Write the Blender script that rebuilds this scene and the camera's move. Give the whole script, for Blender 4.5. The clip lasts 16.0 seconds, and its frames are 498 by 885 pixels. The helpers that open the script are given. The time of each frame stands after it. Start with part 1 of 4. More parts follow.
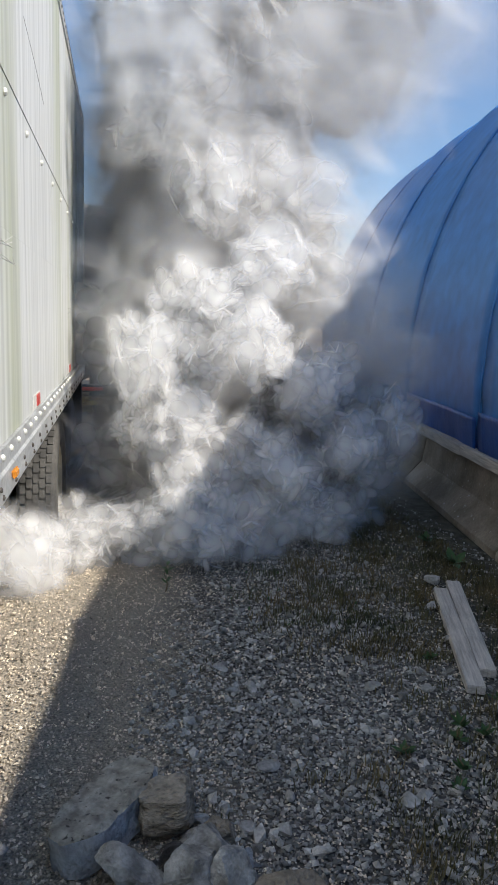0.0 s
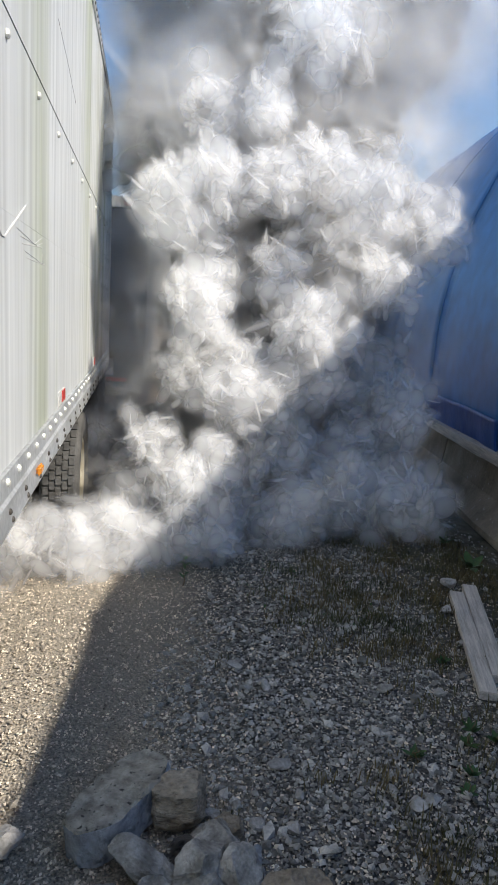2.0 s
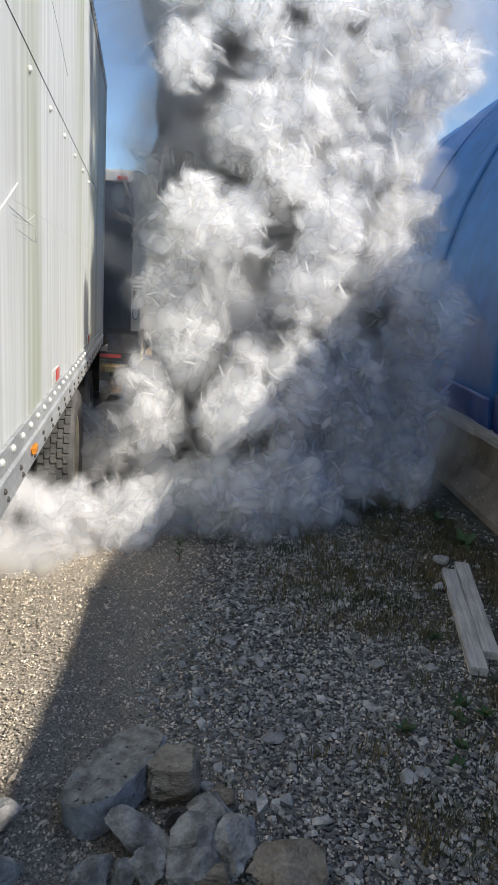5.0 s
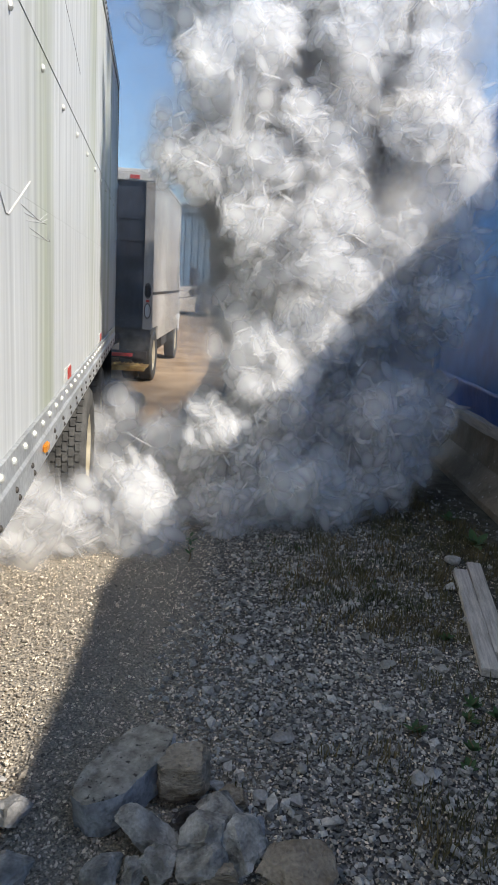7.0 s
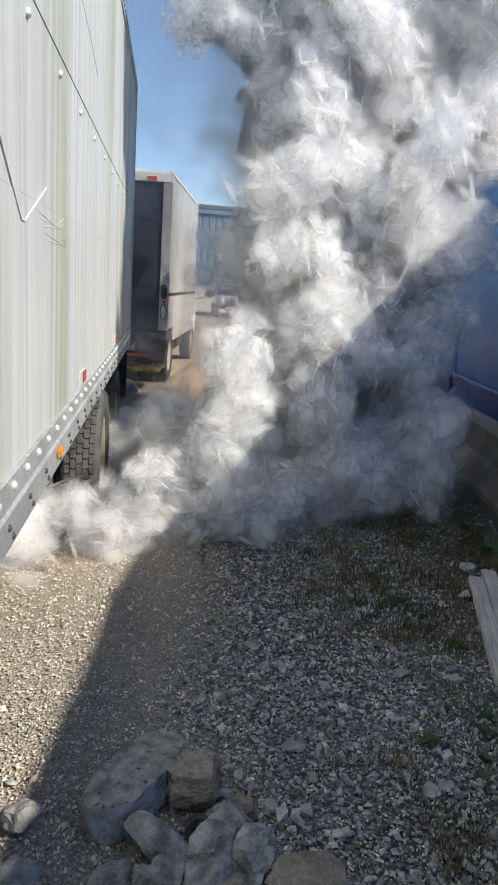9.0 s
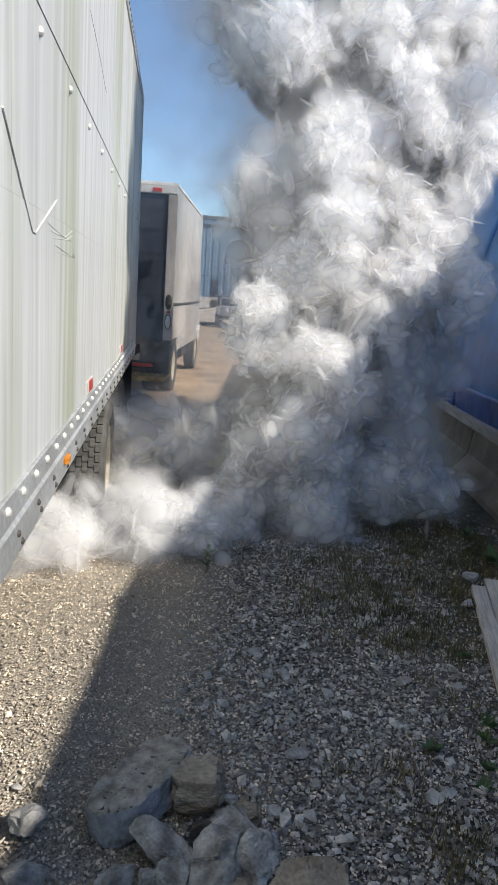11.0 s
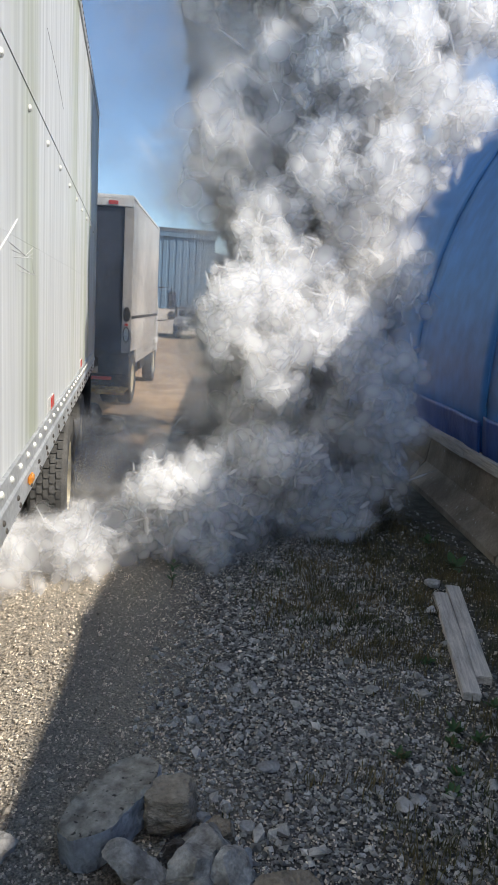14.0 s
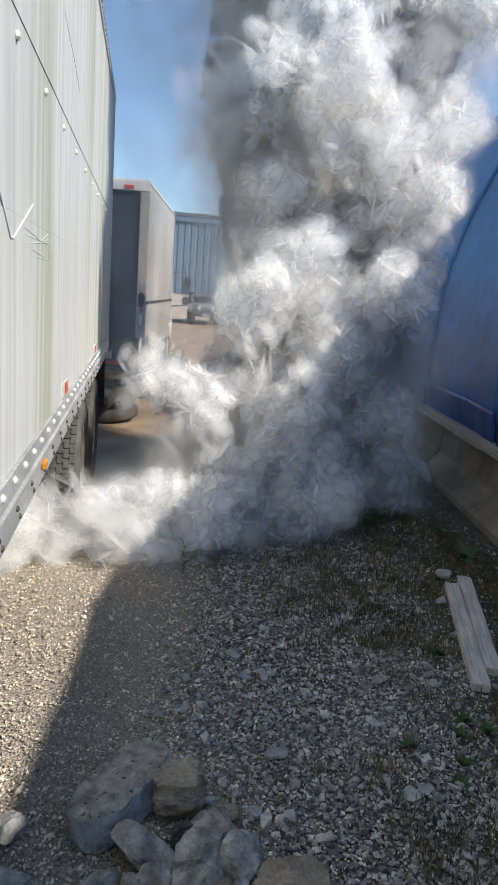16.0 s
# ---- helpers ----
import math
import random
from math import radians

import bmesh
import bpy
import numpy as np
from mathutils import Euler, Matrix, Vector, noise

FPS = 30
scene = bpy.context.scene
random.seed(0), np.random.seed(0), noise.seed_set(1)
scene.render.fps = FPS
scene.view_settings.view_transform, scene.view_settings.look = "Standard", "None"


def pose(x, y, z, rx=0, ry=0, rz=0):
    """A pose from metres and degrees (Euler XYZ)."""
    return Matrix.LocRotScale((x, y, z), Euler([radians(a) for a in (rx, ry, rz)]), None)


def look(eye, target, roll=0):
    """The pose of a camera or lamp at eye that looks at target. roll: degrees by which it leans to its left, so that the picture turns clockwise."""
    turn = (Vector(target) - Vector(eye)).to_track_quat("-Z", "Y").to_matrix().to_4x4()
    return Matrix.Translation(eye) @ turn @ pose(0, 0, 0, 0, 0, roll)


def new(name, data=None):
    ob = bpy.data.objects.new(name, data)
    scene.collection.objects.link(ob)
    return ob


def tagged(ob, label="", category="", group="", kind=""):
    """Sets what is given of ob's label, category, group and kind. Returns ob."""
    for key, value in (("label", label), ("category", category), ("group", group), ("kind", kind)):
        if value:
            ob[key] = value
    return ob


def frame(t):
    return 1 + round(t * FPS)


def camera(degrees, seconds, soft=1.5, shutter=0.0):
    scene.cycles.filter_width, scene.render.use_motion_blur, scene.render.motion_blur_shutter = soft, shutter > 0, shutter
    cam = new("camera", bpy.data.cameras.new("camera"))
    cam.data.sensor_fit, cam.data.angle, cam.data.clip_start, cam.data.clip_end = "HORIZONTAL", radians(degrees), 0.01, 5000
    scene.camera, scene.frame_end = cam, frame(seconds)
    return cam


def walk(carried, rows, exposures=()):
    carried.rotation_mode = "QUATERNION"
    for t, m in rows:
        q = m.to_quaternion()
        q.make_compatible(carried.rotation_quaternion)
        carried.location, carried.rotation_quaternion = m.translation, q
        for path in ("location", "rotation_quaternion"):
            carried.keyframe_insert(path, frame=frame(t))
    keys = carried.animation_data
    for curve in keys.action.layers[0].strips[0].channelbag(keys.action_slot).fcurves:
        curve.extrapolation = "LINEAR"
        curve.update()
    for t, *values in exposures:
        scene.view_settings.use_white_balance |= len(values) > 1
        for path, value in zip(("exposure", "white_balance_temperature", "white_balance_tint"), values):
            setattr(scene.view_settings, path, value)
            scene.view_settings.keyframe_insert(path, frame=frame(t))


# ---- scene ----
cam = camera(39.7, 16.0, soft=1.1)
PATH = [
    (0, look((0.102, 0.19, 1.751), (0.469, 2.126, 1.408), 2.2)),
    (0.5, look((0.093, 0.141, 1.773), (0.438, 2.076, 1.404), 2.8)),
    (1, look((0.093, 0.183, 1.79), (0.41, 2.12, 1.406), 3.2)),
    (1.5, look((0.094, 0.187, 1.798), (0.405, 2.128, 1.428), 3.5)),
    (2, look((0.096, 0.166, 1.804), (0.405, 2.107, 1.433), 3.5)),
    (2.5, look((0.096, 0.164, 1.803), (0.408, 2.101, 1.419), 3.6)),
    (3, look((0.095, 0.168, 1.804), (0.411, 2.102, 1.406), 3.6)),
    (3.5, look((0.097, 0.16, 1.814), (0.417, 2.091, 1.404), 3.6)),
    (4, look((0.096, 0.161, 1.814), (0.42, 2.089, 1.394), 3.6)),
    (6.5, look((0.102, 0.161, 1.829), (0.418, 2.084, 1.38), 4.0)),
    (7, look((0.099, 0.167, 1.819), (0.392, 2.096, 1.376), 3.7)),
    (7.5, look((0.1, 0.173, 1.827), (0.374, 2.103, 1.38), 3.6)),
    (8, look((0.101, 0.174, 1.833), (0.368, 2.104, 1.381), 3.7)),
    (8.5, look((0.103, 0.191, 1.848), (0.367, 2.121, 1.393), 4.0)),
    (9, look((0.103, 0.184, 1.841), (0.354, 2.118, 1.396), 4.0)),
    (11.5, look((0.085, 0.147, 1.842), (0.325, 2.088, 1.426), 4.1)),
    (12, look((0.074, 0.15, 1.848), (0.344, 2.088, 1.437), 4.2)),
    (12.5, look((0.075, 0.143, 1.848), (0.385, 2.079, 1.453), 4.2)),
    (13, look((0.085, 0.128, 1.855), (0.424, 2.061, 1.472), 4.0)),
    (13.5, look((0.072, 0.138, 1.861), (0.426, 2.07, 1.48), 3.8)),
    (14, look((0.067, 0.141, 1.863), (0.422, 2.072, 1.482), 3.7)),
    (14.5, look((0.061, 0.15, 1.866), (0.404, 2.081, 1.477), 3.8)),
    (15, look((0.055, 0.151, 1.864), (0.385, 2.083, 1.466), 3.9)),
    (15.5, look((0.062, 0.154, 1.871), (0.388, 2.083, 1.459), 4.1)),
    (16, look((0.067, 0.145, 1.869), (0.387, 2.073, 1.448), 4.3)),
]
walk(cam, PATH, exposures=((0.0, 0.6), (16.0, 0.6)))

# ---- world, sun, exposure ----
AXIS = radians(7.6)                      # the fabric hall runs this much to the right of the trailer
U = Vector((math.sin(AXIS), math.cos(AXIS), 0))
W = Vector((math.cos(AXIS), -math.sin(AXIS), 0))
UP = Vector((0, 0, 1))
TO_SUN = (W * math.cos(radians(46.2)) + UP * math.sin(radians(46.2)) - U * 0.36).normalized()
SUN_STRENGTH, SKY_STRENGTH = 3.9, 0.105

world = bpy.data.worlds.new("sky")
scene.world = world
world.use_nodes = True
wn, wl = world.node_tree.nodes, world.node_tree.links
wn.clear()
w_out, w_bg, w_sky = wn.new("ShaderNodeOutputWorld"), wn.new("ShaderNodeBackground"), wn.new("ShaderNodeTexSky")
w_sky.sky_type, w_sky.sun_disc = "NISHITA", False
w_sky.sun_elevation, w_sky.sun_rotation = math.asin(TO_SUN.z), math.atan2(TO_SUN.x, TO_SUN.y)
w_sky.air_density, w_sky.dust_density, w_sky.ozone_density = 1.0, 0.15, 4.0
w_co, w_map = wn.new("ShaderNodeTexCoord"), wn.new("ShaderNodeMapping")
w_map.inputs["Scale"].default_value = (2.2, 2.2, 6.0)
w_noise, w_ramp, w_mix = wn.new("ShaderNodeTexNoise"), wn.new("ShaderNodeValToRGB"), wn.new("ShaderNodeMixRGB")
w_noise.inputs["Scale"].default_value, w_noise.inputs["Detail"].default_value = 1.3, 7
w_ramp.color_ramp.elements[0].position, w_ramp.color_ramp.elements[1].position = 0.50, 0.95
w_mix.inputs["Color2"].default_value = (3.2, 3.7, 4.7, 1)
wl.new(w_co.outputs["Generated"], w_map.inputs["Vector"])
wl.new(w_map.outputs["Vector"], w_noise.inputs["Vector"])
wl.new(w_noise.outputs["Fac"], w_ramp.inputs["Fac"])
wl.new(w_ramp.outputs["Color"], w_mix.inputs["Fac"])
wl.new(w_sky.outputs["Color"], w_mix.inputs["Color1"])
wl.new(w_mix.outputs["Color"], w_bg.inputs["Color"])
w_bg.inputs["Strength"].default_value = SKY_STRENGTH
wl.new(w_bg.outputs["Background"], w_out.inputs["Surface"])

sun = new("sun", bpy.data.lights.new("sun", "SUN"))
sun.data.energy, sun.data.angle, sun.data.color = SUN_STRENGTH, radians(0.6), (1.0, 0.94, 0.85)
sun.matrix_world = look(TO_SUN * 60, (0, 0, 0))


# ---- materials ----
def mat(name, a, b, rough=0.7, metal=0.0, scale=6.0, stretch=(1, 1, 1), fine=60.0, bump=0.3, depth=0.01, lo=0.35, hi=0.65, island=0.0, random_tone=0.0, spots=None):
    """Two colours mixed by coarse noise, broken by fine noise, with fine relief. Object space, metres."""
    m = bpy.data.materials.new(name)
    m.use_nodes = True
    n, l = m.node_tree.nodes, m.node_tree.links
    p = n["Principled BSDF"]
    p.inputs["Roughness"].default_value, p.inputs["Metallic"].default_value = rough, metal
    co, mp = n.new("ShaderNodeTexCoord"), n.new("ShaderNodeMapping")
    mp.inputs["Scale"].default_value = stretch
    l.new(co.outputs["Object"], mp.inputs["Vector"])
    big, small = n.new("ShaderNodeTexNoise"), n.new("ShaderNodeTexNoise")
    big.inputs["Scale"].default_value, big.inputs["Detail"].default_value = scale, 6
    small.inputs["Scale"].default_value, small.inputs["Detail"].default_value = fine, 4
    l.new(mp.outputs["Vector"], big.inputs["Vector"])
    l.new(mp.outputs["Vector"], small.inputs["Vector"])
    ramp = n.new("ShaderNodeValToRGB")
    ramp.color_ramp.elements[0].position, ramp.color_ramp.elements[1].position = lo, hi
    ramp.color_ramp.elements[0].color, ramp.color_ramp.elements[1].color = (*a, 1), (*b, 1)
    l.new(big.outputs["Fac"], ramp.inputs["Fac"])
    grain = n.new("ShaderNodeMapRange")
    grain.inputs["From Min"].default_value, grain.inputs["From Max"].default_value = 0.25, 0.75
    grain.inputs["To Min"].default_value, grain.inputs["To Max"].default_value = 0.78, 1.18
    l.new(small.outputs["Fac"], grain.inputs["Value"])
    hsv = n.new("ShaderNodeHueSaturation")
    l.new(ramp.outputs["Color"], hsv.inputs["Color"])
    value = grain.outputs["Result"]
    if island or random_tone:
        src = n.new("ShaderNodeNewGeometry").outputs["Random Per Island"] if island else n.new("ShaderNodeObjectInfo").outputs["Random"]
        tone, mul = n.new("ShaderNodeMapRange"), n.new("ShaderNodeMath")
        amount = island or random_tone
        tone.inputs["To Min"].default_value, tone.inputs["To Max"].default_value = 1 - amount, 1 + amount
        mul.operation = "MULTIPLY"
        l.new(src, tone.inputs["Value"])
        l.new(tone.outputs["Result"], mul.inputs[0])
        l.new(value, mul.inputs[1])
        value = mul.outputs["Value"]
    l.new(value, hsv.inputs["Value"])
    colour = hsv.outputs["Color"]
    if spots:
        vor, sr, mx = n.new("ShaderNodeTexNoise"), n.new("ShaderNodeValToRGB"), n.new("ShaderNodeMixRGB")
        vor.inputs["Scale"].default_value, vor.inputs["Detail"].default_value = spots[1], 3
        sr.color_ramp.elements[0].position, sr.color_ramp.elements[1].position = spots[2], spots[2] + 0.06
        l.new(co.outputs["Object"], vor.inputs["Vector"])
        l.new(vor.outputs["Fac"], sr.inputs["Fac"])
        l.new(sr.outputs["Color"], mx.inputs["Fac"])
        l.new(colour, mx.inputs["Color1"])
        mx.inputs["Color2"].default_value = (*spots[0], 1)
        colour = mx.outputs["Color"]
    l.new(colour, p.inputs["Base Color"])
    if bump:
        add, bp = n.new("ShaderNodeMath"), n.new("ShaderNodeBump")
        add.operation = "ADD"
        l.new(big.outputs["Fac"], add.inputs[0])
        l.new(small.outputs["Fac"], add.inputs[1])
        bp.inputs["Strength"].default_value, bp.inputs["Distance"].default_value = bump, depth
        l.new(add.outputs["Value"], bp.inputs["Height"])
        l.new(bp.outputs["Normal"], p.inputs["Normal"])
    return m


def ground_material():
    """Grey crushed stone near the camera, finer at the wheel track, brown packed dirt farther on."""
    m = bpy.data.materials.new("gravel_and_dirt")
    m.use_nodes = True
    n, l = m.node_tree.nodes, m.node_tree.links
    p = n["Principled BSDF"]
    p.inputs["Roughness"].default_value = 0.95
    co = n.new("ShaderNodeTexCoord")
    sep = n.new("ShaderNodeSeparateXYZ")
    l.new(co.outputs["Object"], sep.inputs["Vector"])

    def noise_at(scale, detail=5):
        t = n.new("ShaderNodeTexNoise")
        t.inputs["Scale"].default_value, t.inputs["Detail"].default_value = scale, detail
        l.new(co.outputs["Object"], t.inputs["Vector"])
        return t.outputs["Fac"]

    def ramp(fac, stops):
        r = n.new("ShaderNodeValToRGB")
        for i, (pos, c) in enumerate(stops):
            e = r.color_ramp.elements[i] if i < 2 else r.color_ramp.elements.new(pos)
            e.position, e.color = pos, (*c, 1)
        l.new(fac, r.inputs["Fac"])
        return r.outputs["Color"]

    def mix(fac, a, b):
        x = n.new("ShaderNodeMixRGB")
        l.new(fac, x.inputs["Fac"]), l.new(a, x.inputs["Color1"]), l.new(b, x.inputs["Color2"])
        return x.outputs["Color"]

    def zone(axis, lo, hi, wobble, wscale):
        s = n.new("ShaderNodeMath")
        s.operation, s.inputs[1].default_value = "MULTIPLY_ADD", wobble
        l.new(noise_at(wscale), s.inputs[0])
        l.new(sep.outputs[axis], s.inputs[2])
        r = n.new("ShaderNodeMapRange")
        r.inputs["From Min"].default_value, r.inputs["From Max"].default_value = lo, hi
        l.new(s.outputs["Value"], r.inputs["Value"])
        return r.outputs["Result"]

    vor = n.new("ShaderNodeTexVoronoi")
    vor.inputs["Scale"].default_value = 75
    l.new(co.outputs["Object"], vor.inputs["Vector"])
    sepc = n.new("ShaderNodeSeparateColor")
    l.new(vor.outputs["Color"], sepc.inputs["Color"])
    stone = ramp(sepc.outputs["Red"], [(0.0, (0.05, 0.045, 0.04)), (1.0, (0.32, 0.30, 0.27)), (0.6, (0.12, 0.11, 0.10))])
    fine = ramp(noise_at(120, 3), [(0.3, (0.17, 0.15, 0.12)), (0.7, (0.52, 0.45, 0.35))])
    dirt = ramp(noise_at(1.1, 8), [(0.3, (0.24, 0.155, 0.09)), (0.7, (0.50, 0.36, 0.23))])
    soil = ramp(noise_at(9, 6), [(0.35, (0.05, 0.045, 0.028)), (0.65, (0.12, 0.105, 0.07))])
    c = mix(zone("X", 0.45, 0.9, 0.5, 2.0), fine, stone)
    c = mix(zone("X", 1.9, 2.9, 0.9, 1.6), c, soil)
    c = mix(zone("Y", 8.2, 9.6, 1.2, 0.8), c, dirt)
    l.new(c, p.inputs["Base Color"])
    bp = n.new("ShaderNodeBump")
    bp.inputs["Strength"].default_value, bp.inputs["Distance"].default_value = 0.8, 0.012
    l.new(vor.outputs["Distance"], bp.inputs["Height"])
    bp.invert = True
    l.new(bp.outputs["Normal"], p.inputs["Normal"])
    return m


def smoke_material(name, dense, colour):
    """Soot and vapour: soft-edged flakes that pass half of the light on."""
    m = bpy.data.materials.new(name)
    m.use_nodes = True
    n, l = m.node_tree.nodes, m.node_tree.links
    n.clear()
    out, mixer, clear = n.new("ShaderNodeOutputMaterial"), n.new("ShaderNodeMixShader"), n.new("ShaderNodeBsdfTransparent")
    both, dif, tra = n.new("ShaderNodeMixShader"), n.new("ShaderNodeBsdfDiffuse"), n.new("ShaderNodeBsdfTranslucent")
    both.inputs["Fac"].default_value = 0.5
    for s in (dif, tra):
        s.inputs["Color"].default_value = (*colour, 1)
    l.new(dif.outputs[0], both.inputs[1]), l.new(tra.outputs[0], both.inputs[2])
    flake, length, rim, thick = n.new("ShaderNodeAttribute"), n.new("ShaderNodeVectorMath"), n.new("ShaderNodeMapRange"), n.new("ShaderNodeMath")
    flake.attribute_name = "flake"
    length.operation = "LENGTH"
    l.new(flake.outputs["Vector"], length.inputs[0])
    rim.interpolation_type = "SMOOTHSTEP"
    rim.inputs["From Min"].default_value, rim.inputs["From Max"].default_value = 0.98, 0.1
    l.new(length.outputs["Value"], rim.inputs["Value"])
    thick.operation, thick.inputs[1].default_value = "MULTIPLY", dense
    l.new(rim.outputs["Result"], thick.inputs[0])
    l.new(thick.outputs["Value"], mixer.inputs["Fac"])
    l.new(clear.outputs[0], mixer.inputs[1]), l.new(both.outputs[0], mixer.inputs[2])
    l.new(mixer.outputs[0], out.inputs["Surface"])
    return m


M_GROUND = ground_material()
M_PANEL = mat("streaked_white_panel", (0.43, 0.455, 0.345), (0.61, 0.62, 0.60), 0.45, 0, 1.0, (1, 2.8, 0.10), 7, 0.04, 0.004, 0.30, 0.50)
M_RAIL = mat("dull_aluminium", (0.50, 0.51, 0.50), (0.68, 0.69, 0.68), 0.42, 0.55, 3, (1, 1, 1), 40, 0.08, 0.002)
M_BOLT = mat("zinc_bolt", (0.62, 0.60, 0.52), (0.80, 0.79, 0.72), 0.4, 0.3, 20, bump=0)
M_RED = mat("red_reflector", (0.55, 0.05, 0.04), (0.65, 0.08, 0.06), 0.3, 0, 30, bump=0.1)
M_WHITE = mat("white_paint", (0.62, 0.60, 0.55), (0.78, 0.77, 0.74), 0.5, 0, 4, fine=30, bump=0.05)
M_AMBER = mat("amber_lens", (0.75, 0.28, 0.03), (0.85, 0.36, 0.05), 0.25, 0, 30, bump=0)
M_STEEL = mat("dark_steel", (0.035, 0.035, 0.035), (0.09, 0.075, 0.06), 0.65, 0.2, 8, bump=0.2, depth=0.003)
M_RUBBER = mat("tyre_rubber", (0.045, 0.044, 0.042), (0.11, 0.105, 0.095), 0.85, 0, 7, bump=0.2, depth=0.003)
M_RIM = mat("cream_rim", (0.42, 0.36, 0.24), (0.66, 0.60, 0.46), 0.5, 0.1, 9, bump=0.1, depth=0.003)
M_BLUE = mat("blue_pvc_fabric", (0.042, 0.185, 0.46), (0.062, 0.235, 0.55), 0.42, 0, 0.8, (1, 1, 1), 5, 0.12, 0.02, 0.3, 0.7)
M_SKIRT = mat("dark_blue_skirt", (0.012, 0.06, 0.25), (0.022, 0.095, 0.34), 0.38, 0, 1.2, (1, 1, 1), 8, 0.4, 0.02)
M_CONCRETE = mat("stained_concrete", (0.16, 0.125, 0.085), (0.34, 0.29, 0.22), 0.9, 0, 2.2, fine=45, bump=0.4, depth=0.01, spots=((0.42, 0.40, 0.37), 26, 0.66))
M_TIMBER = mat("weathered_timber", (0.36, 0.33, 0.29), (0.60, 0.55, 0.48), 0.85, 0, 4, (14, 1.0, 14), 26, 0.4, 0.004)
M_ROCK = mat("grey_limestone", (0.19, 0.175, 0.15), (0.50, 0.47, 0.42), 0.9, 0, 14, fine=90, bump=0.4, depth=0.02, random_tone=0.15)
M_ROCK_TAN = mat("tan_rock", (0.22, 0.175, 0.12), (0.43, 0.36, 0.27), 0.9, 0, 7, (1, 1, 3), 55, 0.9, 0.015, random_tone=0.12)
M_ROCK_BLUE = mat("blue_grey_rock", (0.19, 0.195, 0.20), (0.42, 0.425, 0.43), 0.9, 0, 8, fine=50, bump=1.0, depth=0.02)
M_ROCK_TOP = mat("pitted_tan_crust", (0.24, 0.215, 0.17), (0.50, 0.46, 0.38), 0.95, 0, 16, fine=60, bump=1.0, depth=0.015, spots=((0.08, 0.07, 0.055), 45, 0.62))
M_ROCK_DARK = mat("tarry_dark_rock", (0.04, 0.035, 0.03), (0.11, 0.095, 0.08), 0.85, 0, 9, fine=70, bump=0.8, depth=0.01, spots=((0.32, 0.31, 0.28), 42, 0.62))
M_PALE = mat("pale_stone", (0.27, 0.26, 0.24), (0.46, 0.44, 0.41), 0.9, 0, 9, fine=80, bump=0.5, depth=0.005, random_tone=0.15)
M_GRAVEL = mat("crushed_gravel", (0.21, 0.20, 0.18), (0.46, 0.44, 0.40), 0.95, 0, 14, fine=120, bump=0.3, depth=0.004, island=0.55)
M_PEBBLE = mat("fine_gravel", (0.36, 0.305, 0.24), (0.74, 0.64, 0.50), 0.95, 0, 14, fine=150, bump=0.2, depth=0.002, island=0.6)
M_GRASS = mat("dry_green_grass", (0.05, 0.06, 0.018), (0.17, 0.125, 0.055), 0.7, 0, 3, bump=0, island=0.4)
M_LEAF = mat("weed_leaf", (0.035, 0.085, 0.02), (0.07, 0.14, 0.03), 0.6, 0, 12, bump=0.1, island=0.25)
M_STEM = mat("brown_stem", (0.10, 0.075, 0.035), (0.18, 0.13, 0.07), 0.8, 0, 12, bump=0)
M_TRUCK = mat("truck_side_paint", (0.40, 0.36, 0.31), (0.58, 0.54, 0.49), 0.4, 0.1, 0.9, (1, 1, 0.5), 10, 0.06, 0.004)
# dark grey door, its colour lowered further to stand for shade on the rear
M_DOOR = mat("shaded_grey_roller_door", (0.030, 0.036, 0.05), (0.05, 0.058, 0.075), 0.5, 0, 1.5, (1, 1, 0.4), 12, 0.05, 0.003)
M_GRATE = mat("rusty_yellow_grating", (0.22, 0.12, 0.04), (0.50, 0.36, 0.14), 0.7, 0.3, 8, bump=0.3, depth=0.003)
M_CLAD = mat("blue_grey_cladding", (0.13, 0.20, 0.27), (0.18, 0.26, 0.33), 0.5, 0.1, 0.4, bump=0.05)
M_CLAD_DARK = mat("dark_grey_cladding", (0.11, 0.13, 0.15), (0.16, 0.18, 0.20), 0.6, 0.1, 0.4, bump=0.05)
M_PALEWALL = mat("pale_block_wall", (0.55, 0.48, 0.40), (0.66, 0.60, 0.52), 0.85, 0, 0.8, bump=0.1)
M_JEEP = mat("silver_car_paint", (0.40, 0.40, 0.40), (0.55, 0.55, 0.55), 0.3, 0.4, 2, bump=0)
M_GLASS = mat("dark_glass", (0.02, 0.025, 0.03), (0.04, 0.045, 0.05), 0.08, 0, 2, bump=0)
M_LAMP = mat("headlamp_glass", (0.75, 0.75, 0.72), (0.85, 0.85, 0.82), 0.15, 0, 5, bump=0)
M_SMOKE = smoke_material("grey_smoke", 0.38, (0.985, 0.982, 0.978))
M_HAZE = smoke_material("thin_smoke", 0.14, (0.985, 0.982, 0.978))
M_FAINT = smoke_material("faint_smoke", 0.05, (0.985, 0.982, 0.978))


# ---- mesh helpers ----
def mesh_object(name, bm, material, parent=None, smooth=False):
    me = bpy.data.meshes.new(name)
    bm.to_mesh(me)
    bm.free()
    me.materials.append(material)
    if smooth:
        me.polygons.foreach_set("use_smooth", [True] * len(me.polygons))
    ob = new(name, me)
    ob.parent = parent
    return ob


def part(name, bm, material, parent, label="", smooth=False):
    return tagged(mesh_object(name, bm, material, parent, smooth), label)


def thing(name, m, label, category, group="", kind=""):
    ob = new(name)
    ob.empty_display_size = 0.1
    ob.matrix_basis = m
    return tagged(ob, label, category, group, kind)


